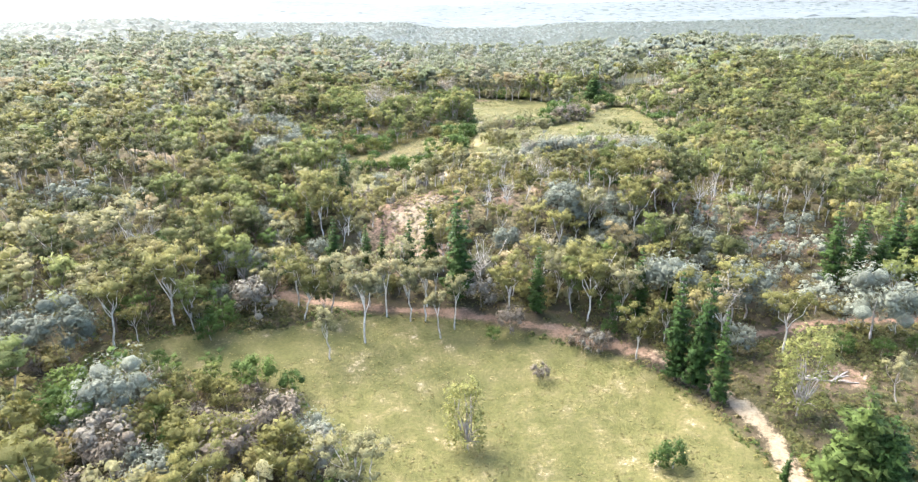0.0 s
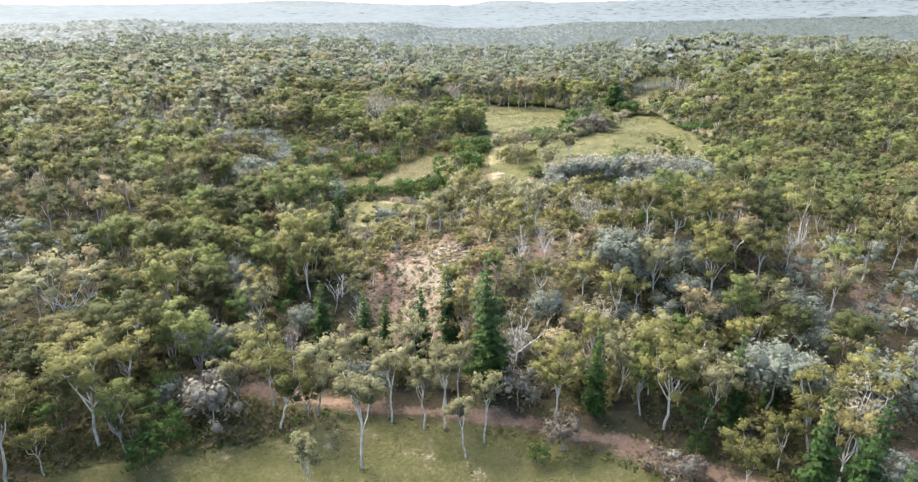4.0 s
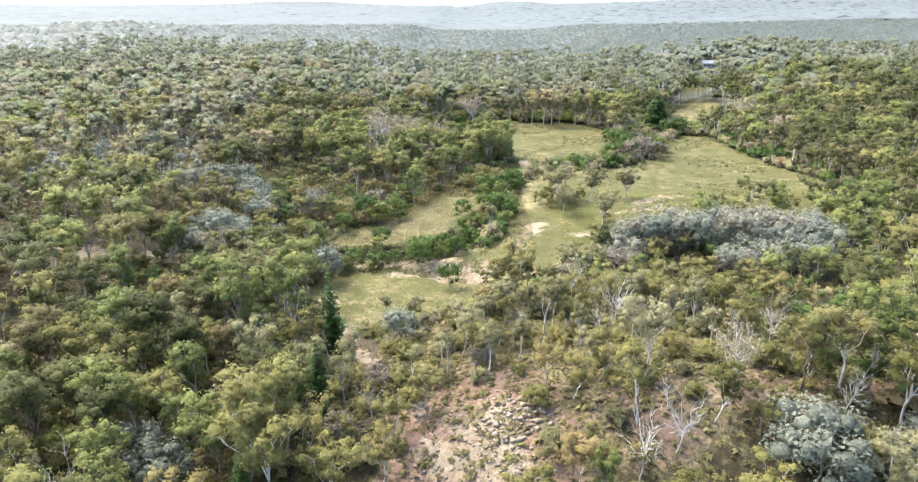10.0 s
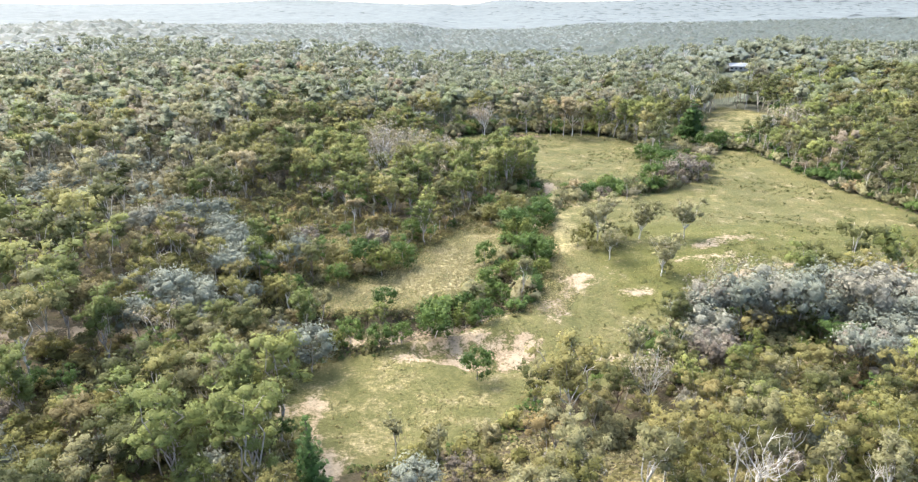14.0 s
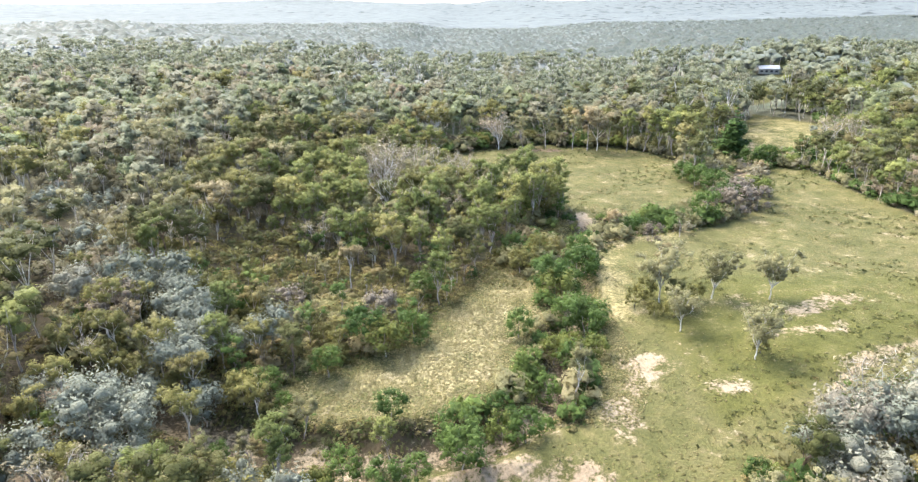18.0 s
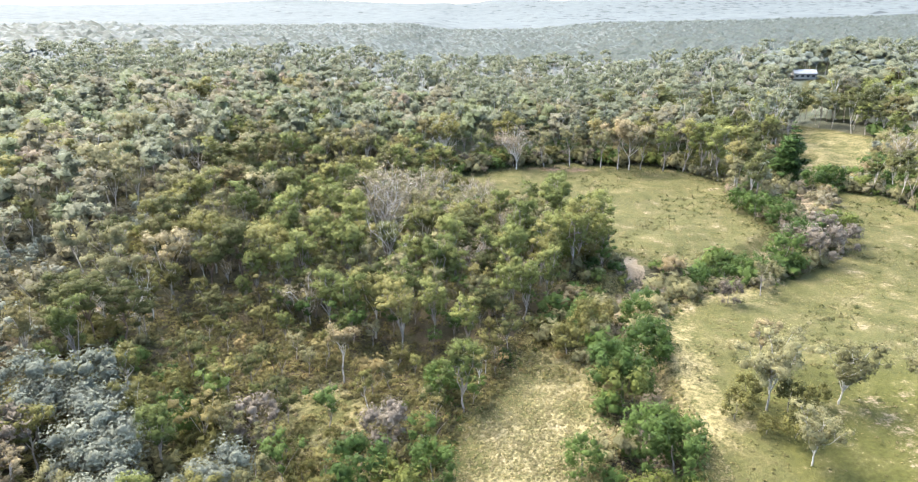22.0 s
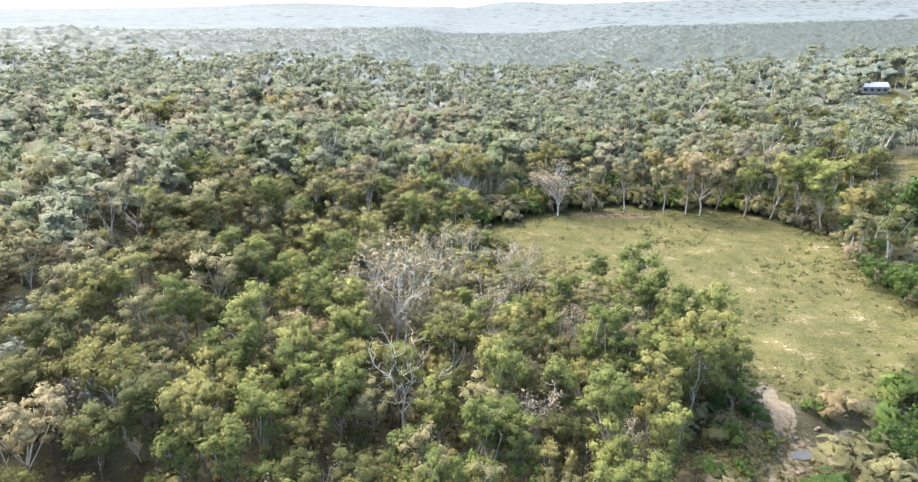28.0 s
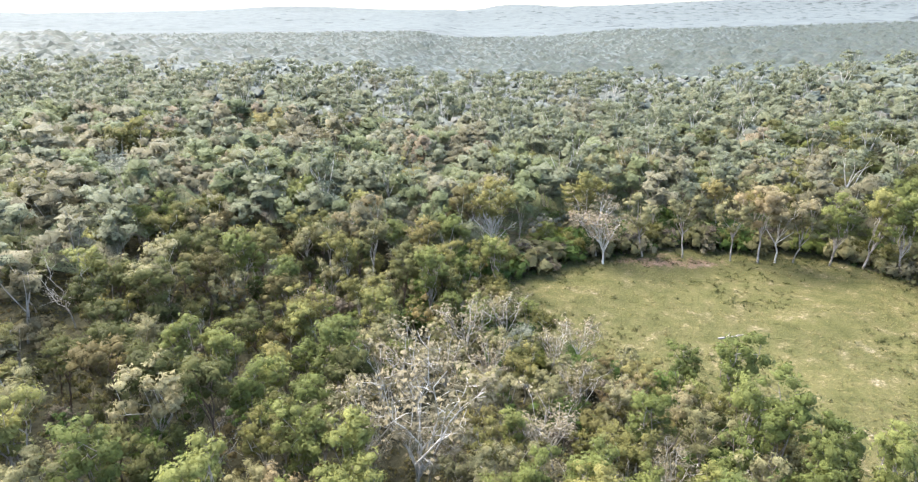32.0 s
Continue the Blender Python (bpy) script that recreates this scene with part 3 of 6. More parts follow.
class Shape:
    """Corners and triangles that are gathered for one mesh."""

    def __init__(self):
        self.v, self.f, self.w, self.n = [], [], [], 0

    def add(self, verts, faces, normals):
        self.v.append(np.asarray(verts, float))
        self.f.append(np.asarray(faces, int) + self.n)
        self.w.append(np.asarray(normals, float))
        self.n += len(verts)

    def arrays(self):
        return np.concatenate(self.v), np.concatenate(self.f), np.concatenate(self.w)

    def gather(self, share=0.6, lift=0.3):
        """Turns the leaves' normals partly to those of the whole crown; winds the leaves to match."""
        if not self.n:
            return self
        v, f, w = self.arrays()
        lo, hi = np.percentile(v, 4, 0), np.percentile(v, 96, 0)
        mid = (lo + hi) / 2 - (0, 0, 0.22 * (hi[2] - lo[2]))
        w = unit(w * (1 - share) + share * unit((v - mid) / np.maximum(hi - lo, 0.3)) + (0, 0, lift))
        g = np.cross(v[f[:, 1]] - v[f[:, 0]], v[f[:, 2]] - v[f[:, 0]])
        back = np.sum(g * w[f[:, 0]], 1) < 0
        f[back] = f[back][:, ::-1]
        self.v, self.f, self.w = [v], [f], [w]
        return self

    def tube(self, points, radii, sides=5):
        pts, start = np.asarray(points, float), self.n
        axis = unit(np.gradient(pts, axis=0))
        side = unit(np.cross(axis, (0.31, 0.95, 0.12)))
        other = np.cross(axis, side)
        a = np.linspace(0, 2 * np.pi, sides, endpoint=False)
        ring = pts[:, None] + np.asarray(radii)[:, None, None] * (np.cos(a)[None, :, None] * side[:, None] + np.sin(a)[None, :, None] * other[:, None])
        f = []
        for i in range(len(pts) - 1):
            for j in range(sides):
                p, q = i * sides + j, i * sides + (j + 1) % sides
                f += [(p, q, q + sides), (p, q + sides, p + sides)]
        self.add(ring.reshape(-1, 3), f, unit(ring - pts[:, None]).reshape(-1, 3))

    def leaves(self, centre, size, count, leaf, up=0.35, loose=0.42, droop=0.5, slim=0.6):
        """A clump: triangular sprays on and in an ellipsoid, turned outwards and up."""
        d = unit(rng.normal(size=(count, 3)) + (0, 0, up * 0.6))
        c = np.asarray(centre) + d * np.asarray(size) * rng.uniform(0.66, 1.05, (count, 1))
        nrm = unit(d / np.asarray(size) * np.mean(size) + (0, 0, up) + rng.normal(size=(count, 3)) * loose)
        t = unit(np.cross(nrm, rng.normal(size=(count, 3))))
        t[:, 2] -= droop
        t = unit(t - nrm * np.sum(t * nrm, 1, keepdims=True))
        b = np.cross(nrm, t)
        s = leaf * rng.uniform(0.65, 1.35, (count, 1))
        v = np.stack([c + t * s * 1.15, c - t * s * 0.7 + b * s * slim, c - t * s * 0.55 - b * s * slim], 1)
        self.add(v.reshape(-1, 3), np.arange(count * 3).reshape(-1, 3), np.repeat(unit(d / np.asarray(size) * np.mean(size) + rng.normal(size=d.shape) * 0.22), 3, 0))


    def core(self, centre, size, light=False):
        """The dense inside of a clump: a lumpy ball that the sprays cover."""
        turn = np.linalg.qr(rng.normal(size=(3, 3)))[0]
        ball, faces = (DIAMOND, DIAMOND_FACES) if light else (BALL, BALL_FACES)
        ball = ball @ turn
        size = np.asarray(size)
        self.add(np.asarray(centre) + ball * size * rng.uniform(0.82, 1.12, (len(ball), 1)), faces, unit(ball / size * np.mean(size) + rng.normal(size=ball.shape) * 0.2))


def bend(start, end, sag, steps=4, wild=0.04):
    """A crooked line from start to end, lifted or sagged in the middle."""
    start, end = np.asarray(start, float), np.asarray(end, float)
    u = np.linspace(0, 1, steps + 1)[:, None]
    p = start + (end - start) * u + np.array((0, 0, sag)) * (4 * u * (1 - u))
    return p + rng.normal(size=p.shape) * np.linalg.norm(end - start) * wild * (u > 0) * (u < 1)


def gum_parts(h=14.0, spreading=0.3, fork=0.42, limbs=5, clumps=4, per=26, leaf=0.42, lean=0.05, clump=1.2, sides=5, twigs=True, bare=False, full=True, heart=0.6):
    """A gum: crooked trunk, limbs that fork and reach up, leaf clumps at their ends."""
    trunk, limb_shapes, crown = Shape(), [], Shape()
    top = np.array((rng.normal() * lean * h, rng.normal() * lean * h, h * fork))
    stem = bend((0, 0, -0.4), top, 0, 4, 0.02)
    r0 = h * 0.0115
    trunk.tube(stem if twigs else stem[::2], np.linspace(r0 * 1.25, r0 * 0.8, 5 if twigs else 3), sides)
    turn = rng.uniform(0, 6.3)
    for i in range(limbs):
        a = turn + i * 2.4 + rng.normal() * 0.3
        out = h * spreading * rng.uniform(0.55, 1.1) * (0.45 if i == 0 else 1)
        end = top + (math.cos(a) * out, math.sin(a) * out, h * (0.96 - fork) * rng.uniform(0.62, 1.0) * (1.0 if i else 1.02))
        s = Shape()
        begin = stem[-1] if i < 3 else stem[3] + (stem[4] - stem[3]) * rng.uniform(0, 1)
        line = bend(begin, end, h * 0.03, 4 if twigs else 2, 0.05)
        if not bare:
            s.tube(line, np.linspace(r0 * 0.62, r0 * 0.16, len(line)), max(3, sides - 1))
        for k in range(clumps):
            u = rng.uniform(0.3, 1.0) if k else 1.0
            p = np.array([np.interp(u, np.linspace(0, 1, len(line)), line[:, j]) for j in range(3)])
            a2 = rng.uniform(0, 6.3)
            tip = p + np.array((math.cos(a2), math.sin(a2), rng.uniform(0.1, 0.7))) * h * rng.uniform(0.06, 0.14) * (1 if k else 0.3)
            if k and twigs:
                s.tube(np.stack([p, (p + tip) / 2 + rng.normal(size=3) * 0.1, tip]), (r0 * 0.24, r0 * 0.17, r0 * 0.08), 3)
            w = clump * h / 14 * rng.uniform(0.75, 1.3)
            crown.leaves(tip, (w, w, w * 0.8), per, leaf * h / 14)
            if full:
                crown.core(tip + (0, 0, -0.08 * w), (w * heart, w * heart, w * heart * 0.77), not twigs)
        if not bare:
            limb_shapes.append(s)
    return trunk, limb_shapes, crown.gather(0.3, 0.3)


def dome_parts(h=7.0, wide=0.42, lumps=26, per=26, leaf=0.3, low=0.25, stems=3, lump=0.30, sides=4, solid=False):
    """A wattle or shrub: several stems under a crown of rounded lumps."""
    trunk, crown, shoots = Shape(), Shape(), []
    trunk.tube(bend((0, 0, -0.3), (0.03 * h, 0.02 * h, 0.62 * h), 0, 4, 0.03), np.linspace(h * (0.011 if stems else 0.02), h * 0.005, 5), 5)
    for i in range(lumps):
        z = low + (0.92 - low if stems else 0.86 - low) * rng.uniform(0.0, 1) ** (0.9 if stems else 0.5)
        r = wide * math.sqrt(max(0.05, 1 - ((z - 0.45) / 0.55) ** 2)) * math.sqrt(rng.uniform(0.5, 1.0))
        a = i * 2.4 + rng.normal() * 0.4
        c = np.array((r * math.cos(a), r * math.sin(a), z)) * h
        w = lump * h * 0.5 * rng.uniform(0.75, 1.25)
        crown.leaves(c, (w * 1.08, w * 1.08, w * 0.95), per, leaf)
        if solid:
            crown.core(c, (w * 0.46, w * 0.46, w * 0.42))
        if stems and i % max(1, lumps // max(1, stems * 3)) == 0:
            shoot = Shape()
            shoot.tube(bend((0, 0, 0.1 * h), c, h * 0.04, 4), np.linspace(h * 0.01, h * 0.003, 5), sides)
            shoots.append(shoot)
    return trunk, shoots, crown.gather(0.06, 0.12)


def bush_parts(h, wide, lumps, per, leaf):
    """A stemless bush of a few rounded lumps down to the ground."""
    crown = Shape()
    for i in range(lumps):
        a, r = i * 2.4 + rng.normal() * 0.4, wide * math.sqrt((i + 0.3) / lumps)
        w = h * 0.26 * rng.uniform(0.8, 1.3)
        crown.leaves(np.array((r * math.cos(a), r * math.sin(a), 0.62 - 0.35 * r / wide)) * h, (w, w, w), per, leaf)
        crown.core(np.array((r * math.cos(a), r * math.sin(a), 0.58 - 0.35 * r / wide)) * h, (w * 0.74, w * 0.74, w * 0.7), True)
    return Shape(), [], crown.gather(0.4)


def pine_parts(h=16.0, wide=0.17, tiers=15, per=8):
    """A conifer: straight trunk, tiers of sprays that rise at the tips."""
    trunk, crown = Shape(), Shape()
    trunk.tube(bend((0, 0, -0.3), (0, 0, h * 0.97), 0, 4, 0.003), np.linspace(h * 0.014, h * 0.003, 5), 6)
    for i in range(tiers):
        u = i / (tiers - 1)
        z = h * (0.08 + 0.9 * u)
        reach = h * wide * (1 - u) ** 0.8 * rng.uniform(0.7, 1.2) + 0.25
        for k in range(per if u < 0.7 else 5):
            a = k * 6.283 / per + i * 1.3 + rng.normal() * 0.2
            d = np.array((math.cos(a), math.sin(a), 0.0))
            r = reach * rng.uniform(0.55, 1.15)
            for s in np.linspace(0.3, 1.0, 4 if r > 1.2 else 2):
                w = 0.28 * r * (1.25 - 0.6 * s) + 0.16
                crown.leaves(d * r * s + (0, 0, z - 0.25 * r * s + 0.3 * r * s * s), (w, w, w * 0.5), 7, w * 0.75, 0.5, 0.5, -0.2)
    return trunk, [], crown.gather(0.45)


def dead_parts(h=12.0, limbs=7, fine=6):
    """A dead gum: short trunk that forks into long crooked upright limbs with fine branches."""
    trunk, shapes = Shape(), []
    top = np.array((rng.normal() * 0.05 * h, rng.normal() * 0.05 * h, h * 0.42))
    stem = bend((0, 0, -0.4), top, 0, 4, 0.03)
    trunk.tube(stem, np.linspace(h * 0.011, h * 0.007, 5), 6)
    for i in range(limbs):
        a, s = i * 2.4 + rng.normal() * 0.4, Shape()
        b = stem[4] if i < 3 else stem[2] + (stem[4] - stem[2]) * rng.uniform(0.1, 1)
        out = h * rng.uniform(0.12, 0.36)
        end = np.array((b[0] + math.cos(a) * out, b[1] + math.sin(a) * out, h * rng.uniform(0.7, 1.0) if i < 4 else h * rng.uniform(0.5, 0.75)))
        ln = np.linalg.norm(end - b)
        line = bend(b, end, -h * 0.03, 5, 0.05)
        s.tube(line, np.linspace(h * 0.0055, h * 0.0014, 6), 4)
        for k in range(fine):
            j = 1 + k % 4
            tip = line[j] + unit(line[-1] - line[0] + rng.normal(size=3) * ln * 0.45) * ln * rng.uniform(0.25, 0.5)
            s.tube(bend(line[j], tip, 0, 3, 0.09), np.linspace(h * 0.0024, h * 0.0008, 4), 3)
        shapes.append(s)
    return trunk, shapes, None


def stand_in(name, shape, mat):
    """A mesh datablock from a shape."""
    v, f, w = shape.arrays()
    me = bpy.data.meshes.new(name)
    me.from_pydata(v.tolist(), [], f.tolist())
    me.materials.append(mat)
    round_off(me, w)
    return me


def plant(name, parts, bark_mat, leaf_mat, label, category, group="", split=False):
    """A thing: an Empty with trunk (and each limb, when split) and crown under it."""
    trunk, limbs, crown = parts
    root = tagged(new(name), label, category, group)
    if not split:
        for s in limbs:
            trunk.add(*s.arrays())
    t = new("trunk", stand_in("trunk", trunk, bark_mat))
    t.parent = root
    if split:
        for s in limbs:
            o = new("limb", stand_in("limb", s, bark_mat))
            o.parent = t
    if crown is not None:
        c = new("crown", stand_in("crown", crown, leaf_mat))
        c.parent = root
    return root


def make(kind, variant):
    g = kind
    if kind == "olive":
        return plant("gum_tree", gum_parts(14, 0.25, 0.42, 6, 4, 34, 0.27, 0.05, 1.24), BARK_PALE, LEAF_OLIVE, "gum tree with pale trunk and yellowish olive leaf clumps", "tree", "olive gums")
    if kind == "hero":
        return plant("spreading_gum_tree", gum_parts(14, 0.33, 0.36, 6, 6, 32, 0.30, 0.05, 1.25), BARK_PALE, LEAF_OLIVE, "spreading gum tree with forked pale limbs and olive crown", "tree", "spreading gums", True)
    if kind == "green":
        return plant("green_gum_tree", gum_parts(14, 0.15, 0.28, 7, 5, 30, 0.27, 0.04, 1.08), BARK_GREY, LEAF_GREEN, "slender green gum tree in dense woodland", "tree", "green gums")
    if kind == "grey":
        return plant("box_tree", gum_parts(12, 0.26, 0.38, 6, 4, 34, 0.27, 0.05, 1.28), BARK_GREY, LEAF_GREY, "grey-green box tree with dull open crown", "tree", "box trees")
    if kind == "slim":
        return plant("slender_gum_tree", gum_parts(13, 0.16, 0.48, 5, 4, 30, 0.31, 0.03, 1.1), BARK_PALE, LEAF_GREY, "slender young gum with thin white trunk and sparse crown", "tree", "slender gums", True)
    if kind == "ironbark":
        return plant("ironbark_tree", gum_parts(13, 0.22, 0.42, 6, 4, 34, 0.27, 0.03, 1.34), BARK_PINE, LEAF_DARK, "dark-trunked ironbark with dull dark olive crown", "tree", "ironbarks")
    if kind == "tan":
        return plant("peppermint_tree", gum_parts(12, 0.29, 0.34, 7, 5, 26, 0.31, 0.05, 1.12), BARK_PALE, LEAF_TAN, "pale gum with thin greyish tan crown and white limbs", "tree", "pale gums")
    if kind == "sapling":
        return plant("sapling", dome_parts(11, 0.23, 80, 24, 0.24, 0.03, 5, 0.16, 4), BARK_GREY, LEAF_GREEN, "airy green young tree standing in open grass", "tree", "saplings", True)
    if kind == "silver":
        return plant("silver_wattle", dome_parts(7.5, 0.40, 20, 76, 0.22, 0.22, 0, 0.44, 4, True), BARK_GREY, LEAF_SILVER, "rounded wattle tree with silvery blue-grey foliage", "tree", "silver wattles")
    if kind == "pine":
        return plant("pine_tree", pine_parts(14, 0.135, 18, 7), BARK_PINE, LEAF_PINE, "dark green conical pine tree", "tree", "pines")
    if kind == "bigpine":
        return plant("pine_tree", pine_parts(12, 0.30, 14, 9), BARK_PINE, LEAF_PINE, "broad young pine tree with spreading green branches", "tree", "pines")
    if kind == "wattle":
        return plant("green_wattle", dome_parts(6.5, 0.42, 24, 32, 0.26, 0.15, 0, 0.36, 4, True), BARK_GREY, LEAF_OLIVE, "rounded wattle with dense yellowish olive foliage", "tree", "olive wattles")
    if kind == "dead":
        return plant("dead_tree", dead_parts(12, 8, 9), BARK_DEAD, None, "leafless dead gum tree with bleached white branches", "tree", "dead trees", True)
    if kind == "shrub":
        return plant("shrub", dome_parts(5.5, 0.42, 24, 34, 0.24, 0.12, 0, 0.34, 4, True), BARK_GREY, LEAF_SHRUB, "dense dark green rounded shrub", "shrub", "green shrubs")
    if kind == "dry":
        return plant("dry_tree", gum_parts(12, 0.34, 0.24, 10, 7, 15, 0.26, 0.04, 0.95, full=False), BARK_DEAD, LEAF_DRY, "half-dead tree with dry brownish grey twigs and leaves", "tree", "dry trees", True)
    if kind == "lone":
        return plant("paddock_gum_tree", gum_parts(11, 0.30, 0.26, 9, 7, 34, 0.25, 0.02, 1.25, heart=0.55), BARK_DEAD, LEAF_GREY, "gum with forked white limbs and brownish olive crown", "tree", "paddock gums", True)
    if kind == "twig":
        return plant("wattle_bush", dome_parts(5.5, 0.44, 24, 34, 0.21, 0.15, 0, 0.36, 4, True), BARK_GREY, LEAF_TWIG, "dry twiggy bush with pinkish grey-brown foliage", "shrub", "dry bushes")


VARIANTS = {"lone": 3, "olive": 4, "hero": 4, "green": 4, "grey": 4, "slim": 3, "ironbark": 4, "tan": 4, "sapling": 2, "silver": 4, "pine": 4, "dead": 4, "shrub": 3, "dry": 3, "twig": 3, "bigpine": 2, "wattle": 4}
SIZE = {"lone": 11, "olive": 14, "hero": 14, "green": 14, "grey": 12, "slim": 13, "ironbark": 13, "tan": 12, "sapling": 11, "silver": 7.5, "pine": 14, "dead": 12, "shrub": 5.5, "dry": 12, "twig": 5.5, "bigpine": 12, "wattle": 6.5}
STOCK, USED = {}, {}
for key, count in VARIANTS.items():
    STOCK[key] = [make(key, i) for i in range(count)]
    USED[key] = 0


def put(kind, x, y, h, wide=1.0):
    """Sets the next plant of a kind at x, y with height h."""
    i = USED[kind]
    USED[kind] += 1
    ob = STOCK[kind][i % VARIANTS[kind]]
    s = h / SIZE[kind] * (1.18 if kind == "pine" else 1.0)
    if kind == "pine" and y < 125:
        wide = 0.78 if x > 20 and y < 100 else 1.0
    m = pose(x, y, float(height(np.float64(x), np.float64(y))), rng.normal() * 2, rng.normal() * 2, rng.uniform(0, 360)) @ Matrix.Diagonal((s * wide, s * wide, s, 1))
    if i < VARIANTS[kind]:
        ob.matrix_basis = m
        return ob
    c = copy_thing(ob, Matrix.Identity(4))
    c.matrix_basis = m
    return c


# ---- single trees and shrubs that stand out: kind, then x, y, height of each ----
STANDS = []
STANDS.append(("pine", [(-30.2, 161.7, 12), (38.4, 78.5, 12.5), (36.2, 82.7, 17.1), (34.1, 85.1, 15.6), (32.7, 102.6, 11.6), (14.4, 105.4, 11.3), (39.2, 60.9, 4.2), (71.7, 110.5, 14.4), (75.8, 110.9, 13.5), (84.3, 112.6, 14.8), (88.6, 113, 14.8), (79.5, 109.4, 11.3), (92.9, 125.5, 10.6), (-114.4, 176.3, 9.3), (-114.9, 173.5, 8.4), (-25.4, 117.9, 10.3), (-18.9, 118.6, 8.5), (-15.8, 118.1, 7.8), (-10.2, 116, 10.5), (-5.5, 117.9, 11.6), (0.3, 109.4, 18.8), (-33.2, 130.7, 7.3), (38.7, 104.8, 8.1), (-27.9, 141.8, 9.5), (75.2, 371.6, 9)]))
STANDS.append(("silver", [(-60.2, 84.1, 10.6), (-66.9, 82.7, 8), (-73.5, 89.4, 6.8), (-44.2, 68.9, 10.6), (68.1, 91.4, 12.5), (51.3, 100.9, 10.9), (37.4, 103, 11.7), (46.2, 91, 5.2), (-46.5, 136.3, 6.4), (-41.9, 133.6, 6.1), (-42.3, 130.5, 4.5), (-40.1, 126.4, 4.3), (-45.8, 119.6, 6), (-47.6, 117.1, 4.9), (-44.1, 114.6, 6.2), (-40.6, 118, 4.1), (-29.1, 121.9, 5.2), (-75.1, 139.8, 5.2), (4.6, 114.6, 6.2), (10, 121.1, 6.6), (22.5, 128.7, 9.3), (34.6, 131.2, 5.6), (32.2, 123.9, 6.4), (22.6, 120.4, 4.9), (28.5, 121.5, 5), (49.6, 119, 7.6), (48.7, 114.5, 5.6), (39.5, 108.9, 7.3), (42, 107.5, 8), (37.9, 121.5, 5.9)]))
STANDS.append(("silver", [(-17, 107, 6.7), (22.2, 131.6, 7.2), (24.7, 127.1, 5.5), (31, 129.4, 5.7), (37.3, 129, 7), (-62.7, 204.9, 8.3), (-58.1, 204.1, 7.2), (-57, 201.2, 5.4), (-65.6, 198.4, 7.1), (-38.2, 194.3, 7.5), (-20.5, 163, 5.6), (-55.6, 171.8, 5.8), (-42.6, 167.2, 5)]))
STANDS.append(("silver", [(48.2, 182.3, 3.5), (-63.5, 207.8, 7.7), (-59.2, 206.9, 6.8), (-110, 392, 12), (-114, 394, 11), (-118, 396, 12.5), (-122, 393, 10), (-27.3, 343.8, 5.4), (-29.6, 342.4, 3.5)]))
STANDS.append(("silver", [(-49.6, 229.6, 7.4), (-54.4, 228, 4.6), (-58.6, 218.9, 7.6), (-58.2, 223.6, 7.8), (-60.4, 228.2, 7.4), (-62, 233.2, 8.2), (-65.4, 237.4, 7.8), (-69.4, 242, 8.4), (-65.2, 231.4, 7), (-76, 240, 8.2), (-80.4, 234, 7.4), (-53.6, 213.4, 6.6), (-61.6, 213.4, 6.4), (-72.6, 236.6, 7)]))
STANDS.append(("silver", [(19.5, 192.4, 7.5), (21.5, 198, 8.5), (21, 203, 8.5), (25, 206, 9.5), (29.5, 205, 10.5), (34, 206.5, 11), (38.5, 204, 11), (43, 207, 11), (47.5, 204, 11.5), (52, 206.5, 11), (56.5, 203, 11.5), (61, 206, 11), (41, 192, 8.5), (45.5, 190.5, 7.5), (50, 194, 9), (56, 193, 9), (60.7, 198.7, 11), (54, 199, 10.5), (47.3, 199, 9.5)]))
STANDS.append(("twig", [(-42.3, 61.5, 8), (-40.5, 60.3, 7.6), (-23.6, 67.6, 8), (-27.9, 61.4, 8), (-49.3, 62.1, 4.4), (-62.1, 80.2, 2.5), (9.1, 99.1, 5.4), (20.5, 95.7, 3.5), (22.7, 93.9, 4.3), (24.7, 94, 3.7), (13, 86.8, 3.1), (-36.5, 101.2, 8), (-38.9, 103.9, 6), (4.2, 107.3, 6.5), (41.7, 192.6, 8), (19.6, 191.3, 8), (-72.7, 230.3, 8), (-33.9, 241.3, 6), (-33.7, 243, 4.3), (-50, 242, 6.2), (23, 279.3, 4.7), (-24.6, 383.1, 5.7)]))
STANDS.append(("olive", [(-38.3, 66.1, 10.1), (-32.4, 63.2, 9.9), (-20.7, 60, 10), (-53.8, 62.3, 10.5), (-33.2, 75.5, 6.1), (-56, 89.3, 14.2), (-49, 96, 15.9), (53.4, 90.1, 12.7), (-52.4, 103.4, 12.4), (-48.9, 104.6, 12.4), (-53.2, 115.4, 7.9), (-61.4, 112.7, 8.7), (-30, 105.6, 11.8), (-36.7, 127.5, 9.5), (8.9, 125.1, 8.9), (38.1, 113.9, 9.6), (29.6, 109.3, 9.2), (23, 108.6, 8.7), (20.7, 120.8, 10.6), (32.9, 105.9, 6.2), (14.3, 112.8, 11), (24.5, 124.1, 6), (-72.3, 183.7, 13.3), (-51.4, 185.7, 9.9), (-61, 196.8, 7.6), (-24, 157.8, 6), (18.5, 166.9, 8.8), (10.9, 163.4, 9.2), (6.1, 160.5, 6.8), (30.2, 171.2, 7.7)]))
